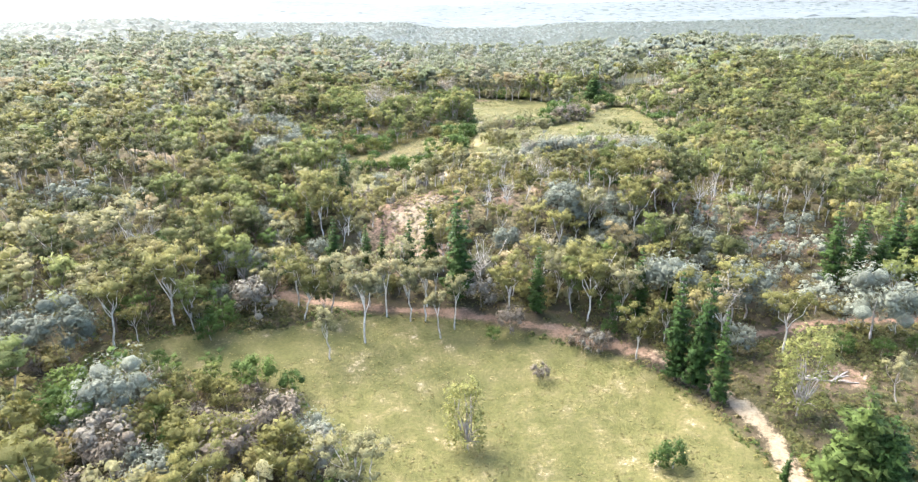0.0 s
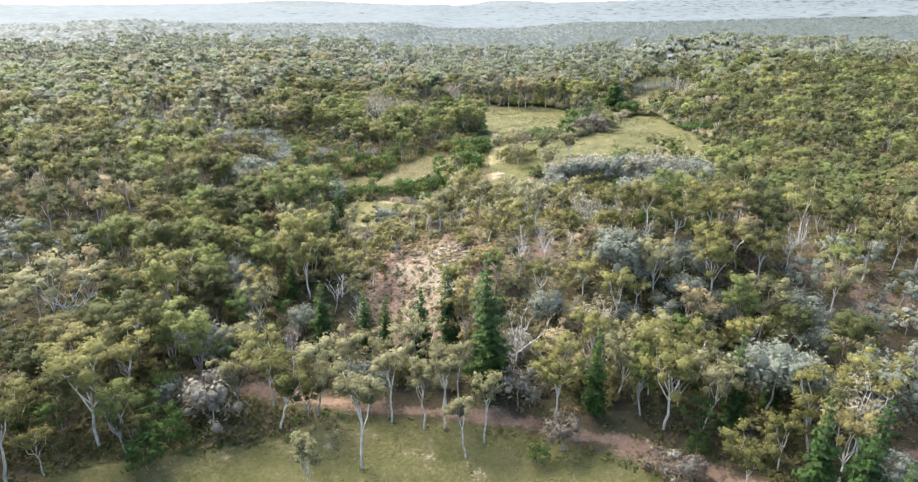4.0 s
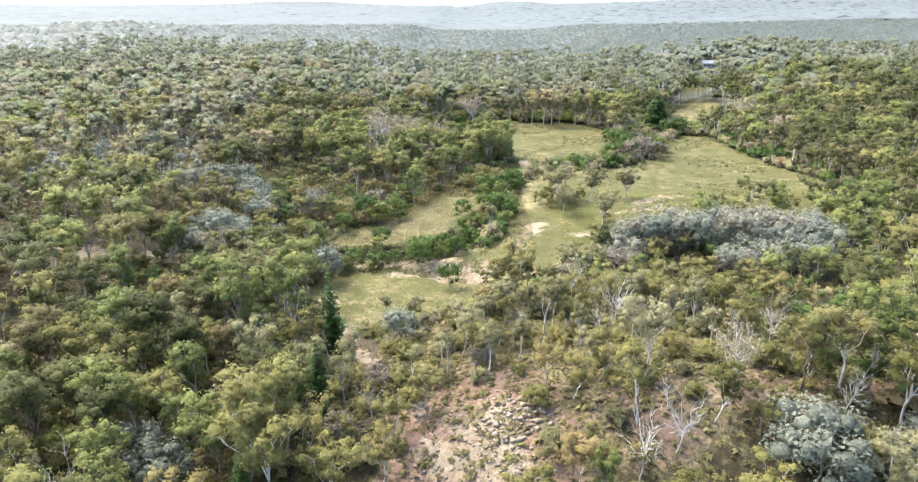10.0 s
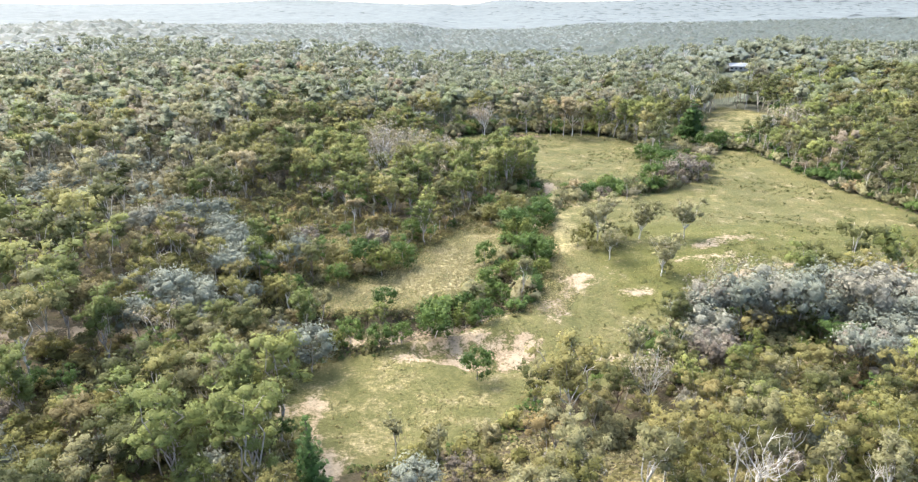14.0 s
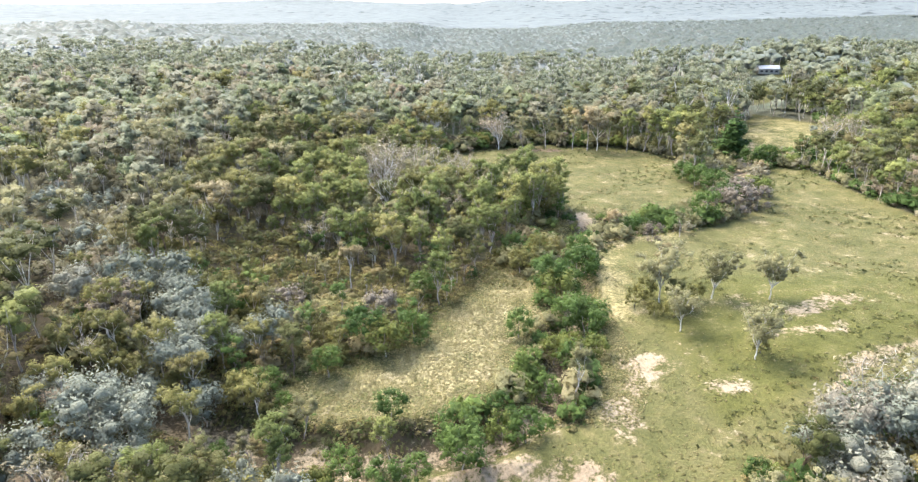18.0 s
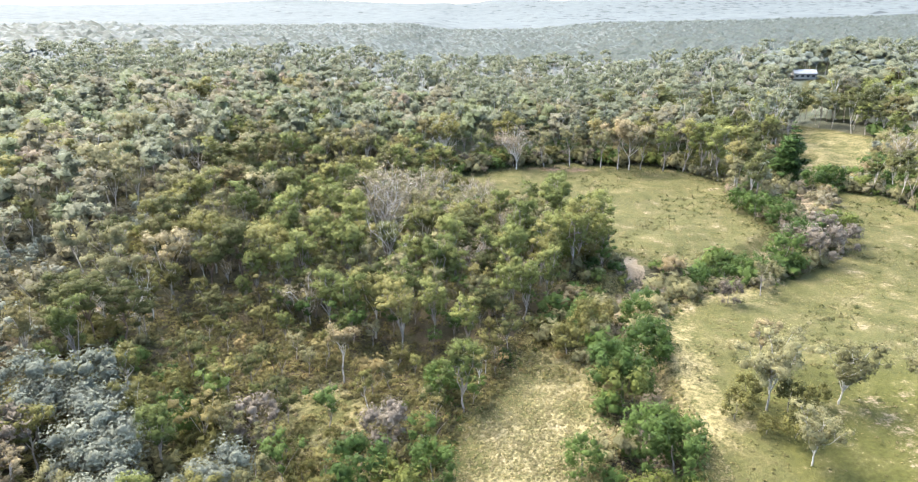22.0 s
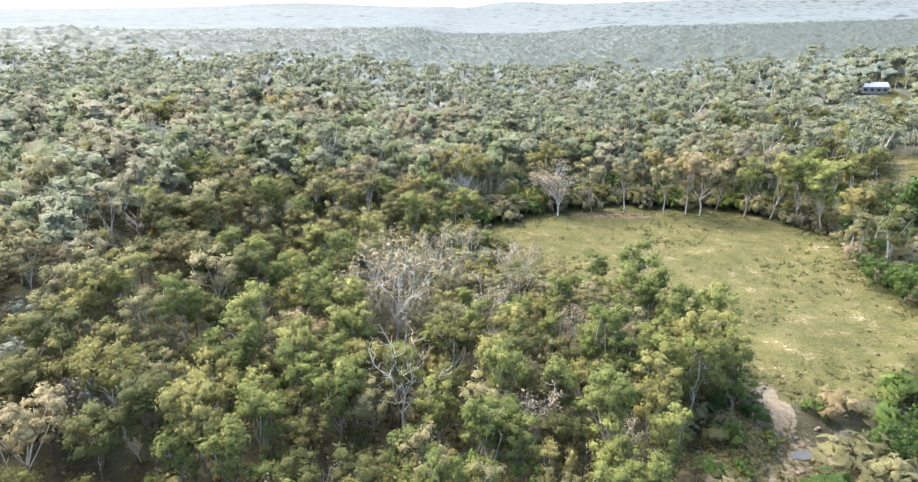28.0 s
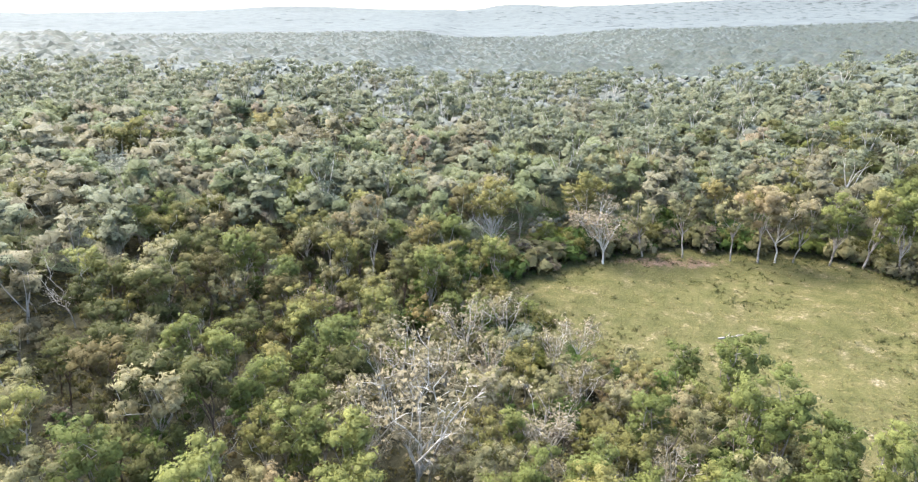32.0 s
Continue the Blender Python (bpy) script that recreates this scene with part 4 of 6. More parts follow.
STANDS.append(("olive", [(34.7, 167.2, 8.3), (23.7, 148.8, 6), (-61.5, 219.6, 9.2), (-63.3, 215.7, 8.1), (-83.5, 240.9, 6.9), (32.3, 385.7, 17), (28.5, 385.7, 17), (-50.5, 344.1, 10.2), (-74.1, 312.5, 6), (-76.6, 309.3, 6), (-67.2, 312.2, 6.9), (-61.1, 326.4, 9.6)]))
STANDS.append(("green", [(-29, 63.5, 10.4), (-37.6, 75.4, 7.7), (-47.2, 160.2, 7.8), (-37.7, 157.2, 7.1), (-29.3, 208.3, 6.7), (-57.6, 234.5, 9.1), (43.3, 384.1, 16.6), (49.1, 381.7, 18), (53.9, 376.8, 18), (57.2, 371.3, 17.1), (-70.7, 303.5, 13.5), (-57.9, 293.5, 13.9), (-55, 322.5, 8.8), (-18.3, 387.4, 8.3)]))
STANDS.append(("shrub", [(27.2, 64.6, 4.0), (25.6, 65.2, 2.8), (-53.6, 73.8, 6.4), (-50.6, 68.1, 7.2), (-36.7, 62.1, 5.7), (-30.5, 81, 5.9), (-41.8, 93.1, 4.9), (-41.3, 97.7, 5.5), (-54, 79.3, 2.5), (-14.3, 63.3, 4.1), (-33.5, 83.3, 3.4), (-25.3, 81, 4.2), (6, 97, 2.9), (61.6, 88.4, 3.9), (66.9, 86.7, 3.7), (72.8, 87.2, 3.6), (63.9, 89.1, 1.7), (-29, 201.3, 4.5), (-20.4, 205.8, 5.8), (-15.4, 212.4, 4.7), (-13.8, 192.2, 5.2), (-25.6, 202.3, 3.8), (-34.1, 203, 5.1), (-36.5, 199.6, 3.9), (-47.1, 219, 4.4), (-50.6, 220.3, 3.7), (-35.9, 232.8, 7.7), (-32.2, 230.4, 6.6), (-28, 234.3, 5.9)]))
STANDS.append(("shrub", [(-39.8, 224.1, 5), (-11.2, 235.9, 5.1), (-10.2, 225.5, 5.2), (-3.2, 249.9, 7.4), (2.5, 260.3, 8.5), (-0.1, 237.2, 8.2), (-5.9, 231.1, 5.2), (-3.8, 228, 5.7), (-8.4, 221, 4.4), (-12.1, 219.8, 4.3), (-15.5, 216, 5), (-21.2, 210.1, 6.6), (-29.5, 212.9, 4.7), (-12.4, 210.7, 5), (-27.5, 251.3, 5.2), (0.1, 229.7, 4.3), (-0.6, 253.4, 6.8), (-3.4, 232.8, 4.9), (51, 331.8, 8), (49.9, 339.3, 6.5), (41, 296.2, 8.5), (20.1, 286.8, 5.5), (27.2, 291.6, 5.4), (34.8, 297.1, 5.5), (79.5, 357.7, 8.5), (84.5, 356.9, 7.3), (97, 354.1, 6.7)]))
STANDS.append(("shrub", [(49.9, 307.5, 7.1), (61.3, 312.4, 8.1), (53.9, 324.9, 7.7), (103.6, 353.9, 5.5), (-27.9, 253, 4.6), (-59.4, 240.4, 5.7), (-68.7, 251.2, 4.2), (5, 273.7, 6.2), (4.8, 264.3, 6.7), (-3.7, 253.4, 7.8), (-2.2, 240.9, 7.7), (1.3, 241.2, 7), (20.1, 288.5, 5), (32, 294.9, 4.8), (53.7, 310.9, 7.4)]))
STANDS.append(("slim", [(-21.4, 90.3, 9.5), (-16.2, 95.4, 14.4), (-13.4, 103.8, 11.9), (-8.9, 102.7, 11), (-6.2, 103, 12), (-3.3, 98.3, 9.5), (-0.8, 100.8, 10.7), (73.4, 93.4, 6.8), (-4.3, 107.2, 10.9), (-6.1, 107, 9.9), (-17.5, 146.9, 6.6), (-13, 148, 6.8), (-41, 170.6, 5.8), (-48.9, 168.9, 7.2), (-7.9, 155.3, 8.4), (-4.2, 156.4, 6.2), (-23.6, 172.5, 6.2), (-18.8, 169.2, 6.6), (-4.9, 218, 9.2), (-41.6, 254.9, 9.8), (-61.4, 364.9, 13.6), (-57.8, 369.5, 14.4), (-53.3, 365.4, 15), (-65, 364.1, 12.1)]))
STANDS.append(("hero", [(9.2, 104.6, 12.4), (23.6, 102.6, 15.3), (-28.2, 102, 12.1), (29.6, 91.1, 9.9), (-30.1, 130.3, 13), (-3.2, 117.8, 11.4), (15.1, 135.7, 7.3), (-24.4, 129.6, 9), (46.5, 129.6, 9.8), (37, 125.5, 13.4), (-61.1, 150.3, 11.3), (59.8, 177.8, 7), (-19.2, 132.1, 6.6), (-5.4, 126, 8.6), (1.2, 140.3, 6), (-58.2, 163.7, 10), (-34.1, 158.6, 8.8), (-2.8, 177.7, 12.7), (-6.2, 157, 7.9), (24.2, 159.4, 9.7), (4.3, 164.4, 9.3), (-23.5, 425.1, 16.3), (-44.7, 376, 12.2), (-22.4, 316.6, 6.2), (-30.7, 387.1, 17.5), (-28.1, 331.4, 8.4), (-9.2, 394.8, 16.9)]))
STANDS.append(("sapling", [(1.2, 69.7, 11.3), (47.5, 73.9, 14)]))
STANDS.append(("lone", [(14.8, 246.6, 11.6), (24.4, 247.3, 9.4), (33.5, 245, 9.6), (15.2, 236.4, 8.0), (23.4, 227.2, 9.0)]))
STANDS.append(("wattle", [(10.2, 245.4, 4.2), (12.4, 248.2, 4.6), (17.2, 246.2, 4.6), (15.6, 240.8, 4.2), (18.2, 242.6, 3.6), (12.6, 242, 2.8), (21.2, 247, 3.6), (24.6, 228.4, 2.6), (-40.3, 225.4, 3.4), (-8.6, 262.8, 5.2), (-3.6, 269.5, 6), (-6.2, 266.4, 4.8), (-0.6, 274, 5), (-12.4, 268, 3.6)]))
STANDS.append(("olive", [(-68, 221.5, 9.5), (-72.5, 227, 9.5), (-66.5, 216, 9), (-74, 219, 9), (-70, 232, 8.5), (-69.5, 210.5, 8.5), (-62.5, 238, 8.5)]))
STANDS.append(("twig", [(-20.5, 382.5, 5.2), (-15.5, 385.6, 4.6), (1.5, 393, 5), (12, 395.4, 4.4), (20.5, 395, 5.6), (35.5, 393.6, 5), (46.6, 390.2, 5.4)]))
STANDS.append(("wattle", [(-26, 378.6, 5.4), (-12, 388.2, 5.8), (-3, 392.4, 5), (6.8, 394.4, 6), (16, 395.8, 5.4), (26, 395, 5.8), (30.8, 394.2, 4.8), (40.6, 392.8, 6), (51, 385.6, 5.6), (54.4, 380.4, 6), (58.6, 373.6, 5.4)]))
STANDS.append(("bigpine", [(77.8, 370.3, 18.5), (46.3, 59.5, 14.4), (49, 57.9, 11.1)]))
STANDS.append(("dry", [(8.4, 183, 9), (-32, 331.6, 10), (-26, 318, 10.5), (-36, 342, 11), (-24, 337, 9.5), (-30, 347, 10), (-19, 342, 8.5), (-38, 331, 10.5), (-22, 327, 9), (45.4, 95.7, 11.6), (-36.4, 140.3, 9.3), (50.1, 299.1, 15), (111.4, 368.5, 15), (116.6, 364.8, 14.4), (-6.4, 388.9, 13.9), (56.2, 310.8, 10.6), (-42, 312, 19), (-47, 317.8, 13.5), (-67.2, 282.3, 5), (-5.9, 384, 13.8), (-42.5, 326.5, 14.4), (-46.7, 314.9, 10), (-40.4, 314.6, 10.3)]))
STANDS.append(("grey", [(62, 75.2, 7.5), (-48, 181.3, 10.3), (30.4, 183.1, 6.6), (98.8, 327.9, 11.7), (30.6, 283.4, 6.8), (18.8, 259.5, 7.8), (23, 387, 14), (36.2, 385.7, 14), (12.5, 387.9, 14), (3.9, 388.8, 14)]))
STANDS.append(("dead", [(4, 152, 5.5), (7, 156, 6), (12, 160, 6.5), (15, 157, 5), (18, 161, 6), (20, 156, 7), (23, 162, 6), (26, 158, 5.5), (29, 163, 7), (31, 157, 6), (34, 161, 5), (2, 163, 6), (-4, 150, 5), (-8, 146, 6), (38, 158, 6), (27, 150, 5), (44, 153, 7), (40, 148, 6), (48, 141, 7.5), (-14, 152, 5), (20, 150, 4.6), (-25, 126, 8), (-20, 121, 7), (4, 112, 12), (-29, 113, 7), (53, 133, 9), (58, 138, 7), (-49.3, 129.2, 9.7), (-35.3, 119.6, 5.4), (-73.6, 128, 4.7), (10.3, 132.9, 7.8), (50, 124.8, 5.3), (42.1, 127, 4), (10.8, 137.5, 4), (28.4, 135.8, 6.1), (21.1, 144.4, 4), (-21.8, 142.1, 5.2), (9.3, 158.2, 10.4), (-10.7, 158, 5.8), (0, 158.1, 8.8), (10.3, 151.4, 5.6), (14.4, 152.3, 4), (23, 150.5, 4), (-71.7, 220.6, 6.7), (-38.8, 289.5, 15.7), (-26.9, 318, 7.5), (-29.7, 390, 13.9), (-93.1, 338.5, 10.6), (-30.6, 382, 14.5), (-45.7, 324.1, 13.6)]))


# ---- woods near the flight line ----
def scatter(x0, x1, y0, y1, gap, tries, keep, taken):
    """Places at least gap apart (by a hash of cells) where keep(x, y) allows."""
    out = []
    cell = gap / 1.4143
    seen = {}
    for x, y, _ in taken:
        seen.setdefault((int(x // cell), int(y // cell)), []).append((x, y))
    xs, ys = rng.uniform(x0, x1, tries), rng.uniform(y0, y1, tries)
    ok = keep(xs, ys)
    for x, y in zip(xs[ok], ys[ok]):
        i, j = int(x // cell), int(y // cell)
        near = (p for di in (-2, -1, 0, 1, 2) for dj in (-2, -1, 0, 1, 2) for p in seen.get((i + di, j + dj), ()))
        if all((x - a) ** 2 + (y - b) ** 2 > gap * gap for a, b in near):
            seen.setdefault((i, j), []).append((x, y))
            out.append((x, y))
    return np.array(out)


def open_ground(x, y):
    """Metres into ground that is kept free of trees (tracks, creek bed, grass)."""
    c = clearing(x, y)
    c = np.maximum(c, inside(x, y, SCALD))
    for line, wide in ((TRACK, 2.2), (SIDE_TRACK, 2.2), (SAND_TRACK, 2.5), (LEFT_TRACK, 3.5), (CREEK, 2.5), (CREEK_TRACK, 3.0)):
        c = np.maximum(c, wide - along(x, y, line))
    return c


def corridor(x, y):
    """The strip that the flight passes nearest."""
    return (np.abs(x + 0.12 * (y - 60)) < 58) & (y > 52) & (y < 375)


def patchy(x, y, s, k):
    """Slow waves from 0 to 1 that sort kinds into stands."""
    return 0.5 + 0.25 * np.sin(x / s + k + 1.7 * np.sin(y / s * 0.8 + k)) + 0.25 * np.cos(y / s * 1.1 - k + 1.3 * np.sin(x / s * 0.7))


def mixture(x, y):
    """Shares of kinds at a place."""
    s = {"olive": 1.0, "green": 0.5, "grey": 0.7, "ironbark": 0.5, "tan": 0.45, "silver": 0.28 * (patchy(x, y, 14, 2.0) > 0.62) * 3, "dry": 0.14, "dead": 0.05, "shrub": 0.22, "twig": 0.3, "wattle": 0.3}
    if y > 262 and -60 < x < 12 and y < 345:
        s.update(green=4.2, olive=0.5, grey=0.6, ironbark=0.7, tan=0.12, silver=0.05, shrub=0.25, twig=0.1, dry=0.22, dead=0.14)
    if x < -28 and 92 < y < 205:
        s.update(ironbark=2.2, green=1.3, olive=0.5, tan=0.1, grey=0.4)
    if x > 20 and 120 < y < 185:
        s.update(olive=1.2, ironbark=1.5, green=0.4, tan=0.05, grey=0.2, twig=0.15, dry=0.05)
    if -20 < x < 20 and 115 < y < 175:
        s.update(twig=1.0, grey=1.4, olive=0.3, tan=1.4, green=0.1, ironbark=0.0, shrub=0.0, dry=0.5, dead=0.25)
    if -40 < x < 34 and 104 < y < 134:
        s.update(tan=2.6, grey=1.0, olive=0.5, green=0.2, ironbark=0.1)
    if -95 < x < -40 and 205 < y < 250:
        s.update(silver=0.25, wattle=1.2, olive=1.1, green=0.3, ironbark=0.3, tan=0.1)
    if x < -14 and y < 90:
        s.update(silver=0.9, twig=1.6, shrub=2.4, wattle=2.0, olive=0.2, green=0.2, tan=0.0, grey=0.0, ironbark=0.1, dry=0.05)
    if -46 < x < -12 and 308 < y < 353:
        s.update(dry=1.5, tan=2.4, grey=1.2, green=1.0, twig=0.8)
    if y > 285 and x < -62:
        s.update(tan=0.5, dry=0.15, twig=1.2, green=0.4, ironbark=2.2, olive=0.7)
    elif y > 250 and x < -60:
        s.update(olive=0.8, twig=0.6, grey=0.6, green=0.6, tan=0.2, ironbark=1.8, silver=0.1)
    return s


STANDS.append(("twig", [(46.5, 303.5, 6.5), (58.5, 305, 7), (52.5, 316, 6)]))
SINGLE_SPOTS, BARE_SPOTS = [], [(-42, 306), (-41.5, 302), (-38, 287), (14, 240), (-2.7, 172.5), (-0.5, 170), (-5.5, 173.5), (-2.7, 168), (-30, 156.5), (-29.5, 153), (-1.5, 104), (-28, 114)]
for stand, rows in STANDS:
    for x, y, h in rows:
        kind = stand
        if kind == "dry" and x > 45 and 290 < y < 320:
            put("twig", x, y, min(h * 0.75, 8.5))
            continue
        if kind == "dead" and 140 < y < 166 and int(x) % 2 == 0:
            kind, h = "slim", h * 1.2
        if kind in ("olive", "green") and y < 80 and x < -10:
            kind, h = "wattle", h * 0.85
        put(("grey", "green", "tan")[int(x * 7 + y) % 3] if kind == "olive" and y > 285 else kind, x, y, h, 1.35 if kind == "dry" and y > 380 else 1.0)
        SINGLE_SPOTS.append((x, y, h))
        if kind in ("dead", "dry", "hero", "pine"):
            BARE_SPOTS.append((x, y - 2.0))



def room(x, y):
    """Keeps the feet of bare and spreading trees free."""
    d = np.full(np.shape(x), 99.0)
    for a, b in BARE_SPOTS:
        d = np.minimum(d, np.hypot(x - a, y - b))
    return d > 3.4


LIMIT = {"ironbark": 290, "tan": 240, "olive": 290, "green": 290, "grey": 290, "silver": 200, "dry": 170, "dead": 50, "shrub": 260, "twig": 260, "wattle": 200}
RANGE = {"ironbark": (8, 13), "tan": (7.5, 12.5), "olive": (7.5, 13), "green": (9, 15), "grey": (7, 12), "silver": (5, 8.5), "dry": (7, 11), "dead": (7, 12), "shrub": (2, 4.5), "twig": (2.5, 5), "wattle": (3.5, 7)}
NEAR = scatter(-110, 70, 40, 376, 3.4, 26000, lambda x, y: corridor(x, y) & (open_ground(x, y) < -0.6) & room(x, y), SINGLE_SPOTS)
for x, y in NEAR:
    if along(x, y, CREEK) < 9 and y > 203 and x > -40:
        continue
    if inside(x, y, GULLY) > -1.5 or np.hypot(x + 43, y - 247) < 6 or np.hypot(x - 33.5, y - 196) < 6.5:
        continue
    if x < -58 and 178 < y < 191 and rng.uniform() < 0.6:
        continue
    if 17 < x < 66 and 187 < y < 208 and rng.uniform() < 0.85:
        continue
    low = inside(x, y, SCRUB) > 0
    if x < -10 and y < 88 and rng.uniform() < 0.15:
        continue
    if low and rng.uniform() < 0.4:
        continue
    w = mixture(x, y)
    names = [k for k in w if USED[k] < LIMIT[k]]
    p = np.array([w[k] for k in names])
    kind = names[rng.choice(len(names), p=p / p.sum())]
    if np.hypot(x + 10, 0.6 * (y - 131)) < 7.5 or (inside(x, y, RIDGE) > 0 or -32 < x < 6 and 150 < y < 180) and rng.uniform() < 0.58:
        continue
    put(kind, x, y, rng.uniform(*RANGE[kind]) * rng.uniform(0.85, 1.12) * (0.8 if inside(x, y, RIDGE) > 0 else 0.5 if low else (1.15 if kind == 'silver' else 0.72) if -95 < x < -40 and 203 < y < 252 else 0.62 if x > -34 and 148 < y < 192 else 0.75 if -46 < x < -6 and 318 < y < 353 else 1.0))


def proto(parts):
    trunk, limbs, crown = parts
    for s in limbs:
        trunk.add(*s.arrays())
    return (trunk.arrays() if trunk.n else None), crown.arrays()


# ---- woods further off: joined, since nobody could count them ----
def forest(name, protos, spots, heights, nominal, mats, labels, lift=0.0):
    """Joins many trees: one object of trunks, one of crowns."""
    for which in (0, 1):
        if protos[0][which] is None:
            continue
        vs, fs, ws, ts, n = [], [], [], [], 0
        for i, p in enumerate(protos):
            xy, hh = spots[i::len(protos)], heights[i::len(protos)]
            v, f, w = p[which]
            # upturned normals flatten crown shading, most in the haze-painted far woods
            w = unit(w + (0, 0, lift * which))
            k = len(xy)
            a, s = rng.uniform(0, 6.283, k), hh / nominal
            wide = s * rng.uniform(0.9, 1.2, k)
            ca, sa = np.cos(a) * wide, np.sin(a) * wide
            z = height(xy[:, 0], xy[:, 1])
            out = np.stack([xy[:, :1] + ca[:, None] * v[:, 0] - sa[:, None] * v[:, 1], xy[:, 1:] + sa[:, None] * v[:, 0] + ca[:, None] * v[:, 1], z[:, None] + s[:, None] * v[:, 2]], 2)
            vs.append(out.reshape(-1, 3))
            c1, s1 = np.cos(a), np.sin(a)
            ws.append(np.stack([c1[:, None] * w[:, 0] - s1[:, None] * w[:, 1], s1[:, None] * w[:, 0] + c1[:, None] * w[:, 1], np.ones((k, 1)) * w[:, 2]], 2).reshape(-1, 3))
            fs.append((f[None] + (np.arange(k) * len(v))[:, None, None]).reshape(-1, 3) + n)
            ts.append(np.repeat(rng.uniform(0, 1, k), len(v)))
            n += k * len(v)
        ob = soup(name + ("_trunks", "_crowns")[which], np.concatenate(vs), np.concatenate(fs), mats[which], np.concatenate(ts), None, np.concatenate(ws))
        tagged(ob, labels[which], "trees", kind="stuff")


def view_wedge(x, y, side=0.80):
    return (np.abs(x + 0.1 * y) < 30 + side * (y + 10)) & (y > 10)


def mid_keep(x, y):
    return view_wedge(x, y) & ~((x > 17) & (x < 66) & (y > 187) & (y < 208)) & ~((x > 60) & (x < 124) & (y > 352) & (y < 386) & (x + y > 428)) & (inside(x, y, YARD) < -9) & ((along(x, y, CREEK) > 12) | (y < 278)) & ~corridor(x, y) & (open_ground(x, y) < -0.6) & ~((inside(x, y, SCRUB) > 0) & (np.sin(x * 3.1) * np.sin(y * 2.7) > -0.4))


MID = scatter(-330, 330, 12, 470, 4.7, 42000, mid_keep, SINGLE_SPOTS)
sort = patchy(MID[:, 0], MID[:, 1], 22, 0.6) + rng.normal(size=len(MID)) * 0.16
pick = np.digitize(sort, (0.36, 0.62, 0.88))
# with distance, more trees take leaf colours that have haze painted in
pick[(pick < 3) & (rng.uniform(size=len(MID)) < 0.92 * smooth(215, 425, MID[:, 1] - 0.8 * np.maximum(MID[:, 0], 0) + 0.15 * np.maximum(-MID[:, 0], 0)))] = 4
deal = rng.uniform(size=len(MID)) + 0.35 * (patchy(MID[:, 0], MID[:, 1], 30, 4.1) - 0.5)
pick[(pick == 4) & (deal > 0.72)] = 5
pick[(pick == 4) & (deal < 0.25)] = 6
pick[(pick < 3) & (rng.uniform(size=len(MID)) < 0.25 + 0.5 * smooth(35, 70, MID[:, 0]) + 0.35 * smooth(-40, -90, MID[:, 0]) * smooth(240, 190, MID[:, 1]))] = 7
# less painted haze on the right: many trees swap to darker leaves
less_haze = (MID[:, 0] > 60) & (rng.uniform(size=len(MID)) < 0.6) & (pick != 3)
pick[less_haze] = np.where(rng.uniform(size=less_haze.sum()) < 0.5, 0, 7)
WOODS = (("green_gum_woods", LEAF_GREEN, "green gum"), ("olive_gum_woods", LEAF_OLIVE, "olive gum"), ("box_woods", LEAF_GREY, "grey-green box"), ("wattle_woods", LEAF_SILVER, "silver wattle"), ("sage_gum_woods", HAZED_SAGE, "haze-tinted sage gum"), ("dun_gum_woods", HAZED_DUN, "haze-tinted dun gum"), ("soft_green_gum_woods", HAZED_GREEN, "haze-tinted green gum"), ("ironbark_woods", LEAF_DARK, "dark ironbark"))
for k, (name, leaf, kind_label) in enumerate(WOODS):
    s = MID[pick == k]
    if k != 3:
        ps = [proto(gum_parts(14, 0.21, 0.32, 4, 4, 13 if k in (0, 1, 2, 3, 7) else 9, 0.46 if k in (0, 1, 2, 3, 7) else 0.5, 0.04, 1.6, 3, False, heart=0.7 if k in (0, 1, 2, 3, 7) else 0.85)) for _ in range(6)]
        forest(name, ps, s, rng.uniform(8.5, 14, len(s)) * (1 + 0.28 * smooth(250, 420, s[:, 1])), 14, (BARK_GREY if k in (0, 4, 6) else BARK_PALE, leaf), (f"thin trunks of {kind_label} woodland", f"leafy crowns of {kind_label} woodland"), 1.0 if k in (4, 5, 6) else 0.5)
    else:
        ps = [proto(dome_parts(7.5, 0.42, 11, 16, 0.38, 0.25, 0, 0.42, 3, True)) for _ in range(3)]
        forest(name, ps, s, rng.uniform(4, 6.8, len(s)), 7.5, (BARK_GREY, leaf), ("grey stems of silver wattle stands", "blue-grey crowns of silver wattle stands"), 0.35)

THICKET = scatter(-110, 70, 50, 376, 3.7, 13000, lambda x, y: corridor(x, y) & (np.hypot(x + 10, 0.6 * (y - 132)) > 8) & (inside(x, y, GULLY) < -1) & (open_ground(x, y) < -0.8) & room(x, y) & ((along(x, y, CREEK) > 8) | (y < 203)) & (rng.uniform(size=x.shape) < np.where((inside(x, y, RIDGE) > 0) | (inside(x, y, SCRUB) > 0) | ((x > -32) & (x < 6) & (y > 152) & (y < 180)), 0.25, 1.0)), SINGLE_SPOTS)
ps = [proto(gum_parts(7, 0.36, 0.22, 5, 3, 13, 0.5, 0.05, 2.1, 3, False)) for _ in range(5)]
deal = np.where(inside(THICKET[:, 0], THICKET[:, 1], RIDGE) > -6, 2, rng.integers(0, 3, len(THICKET)))
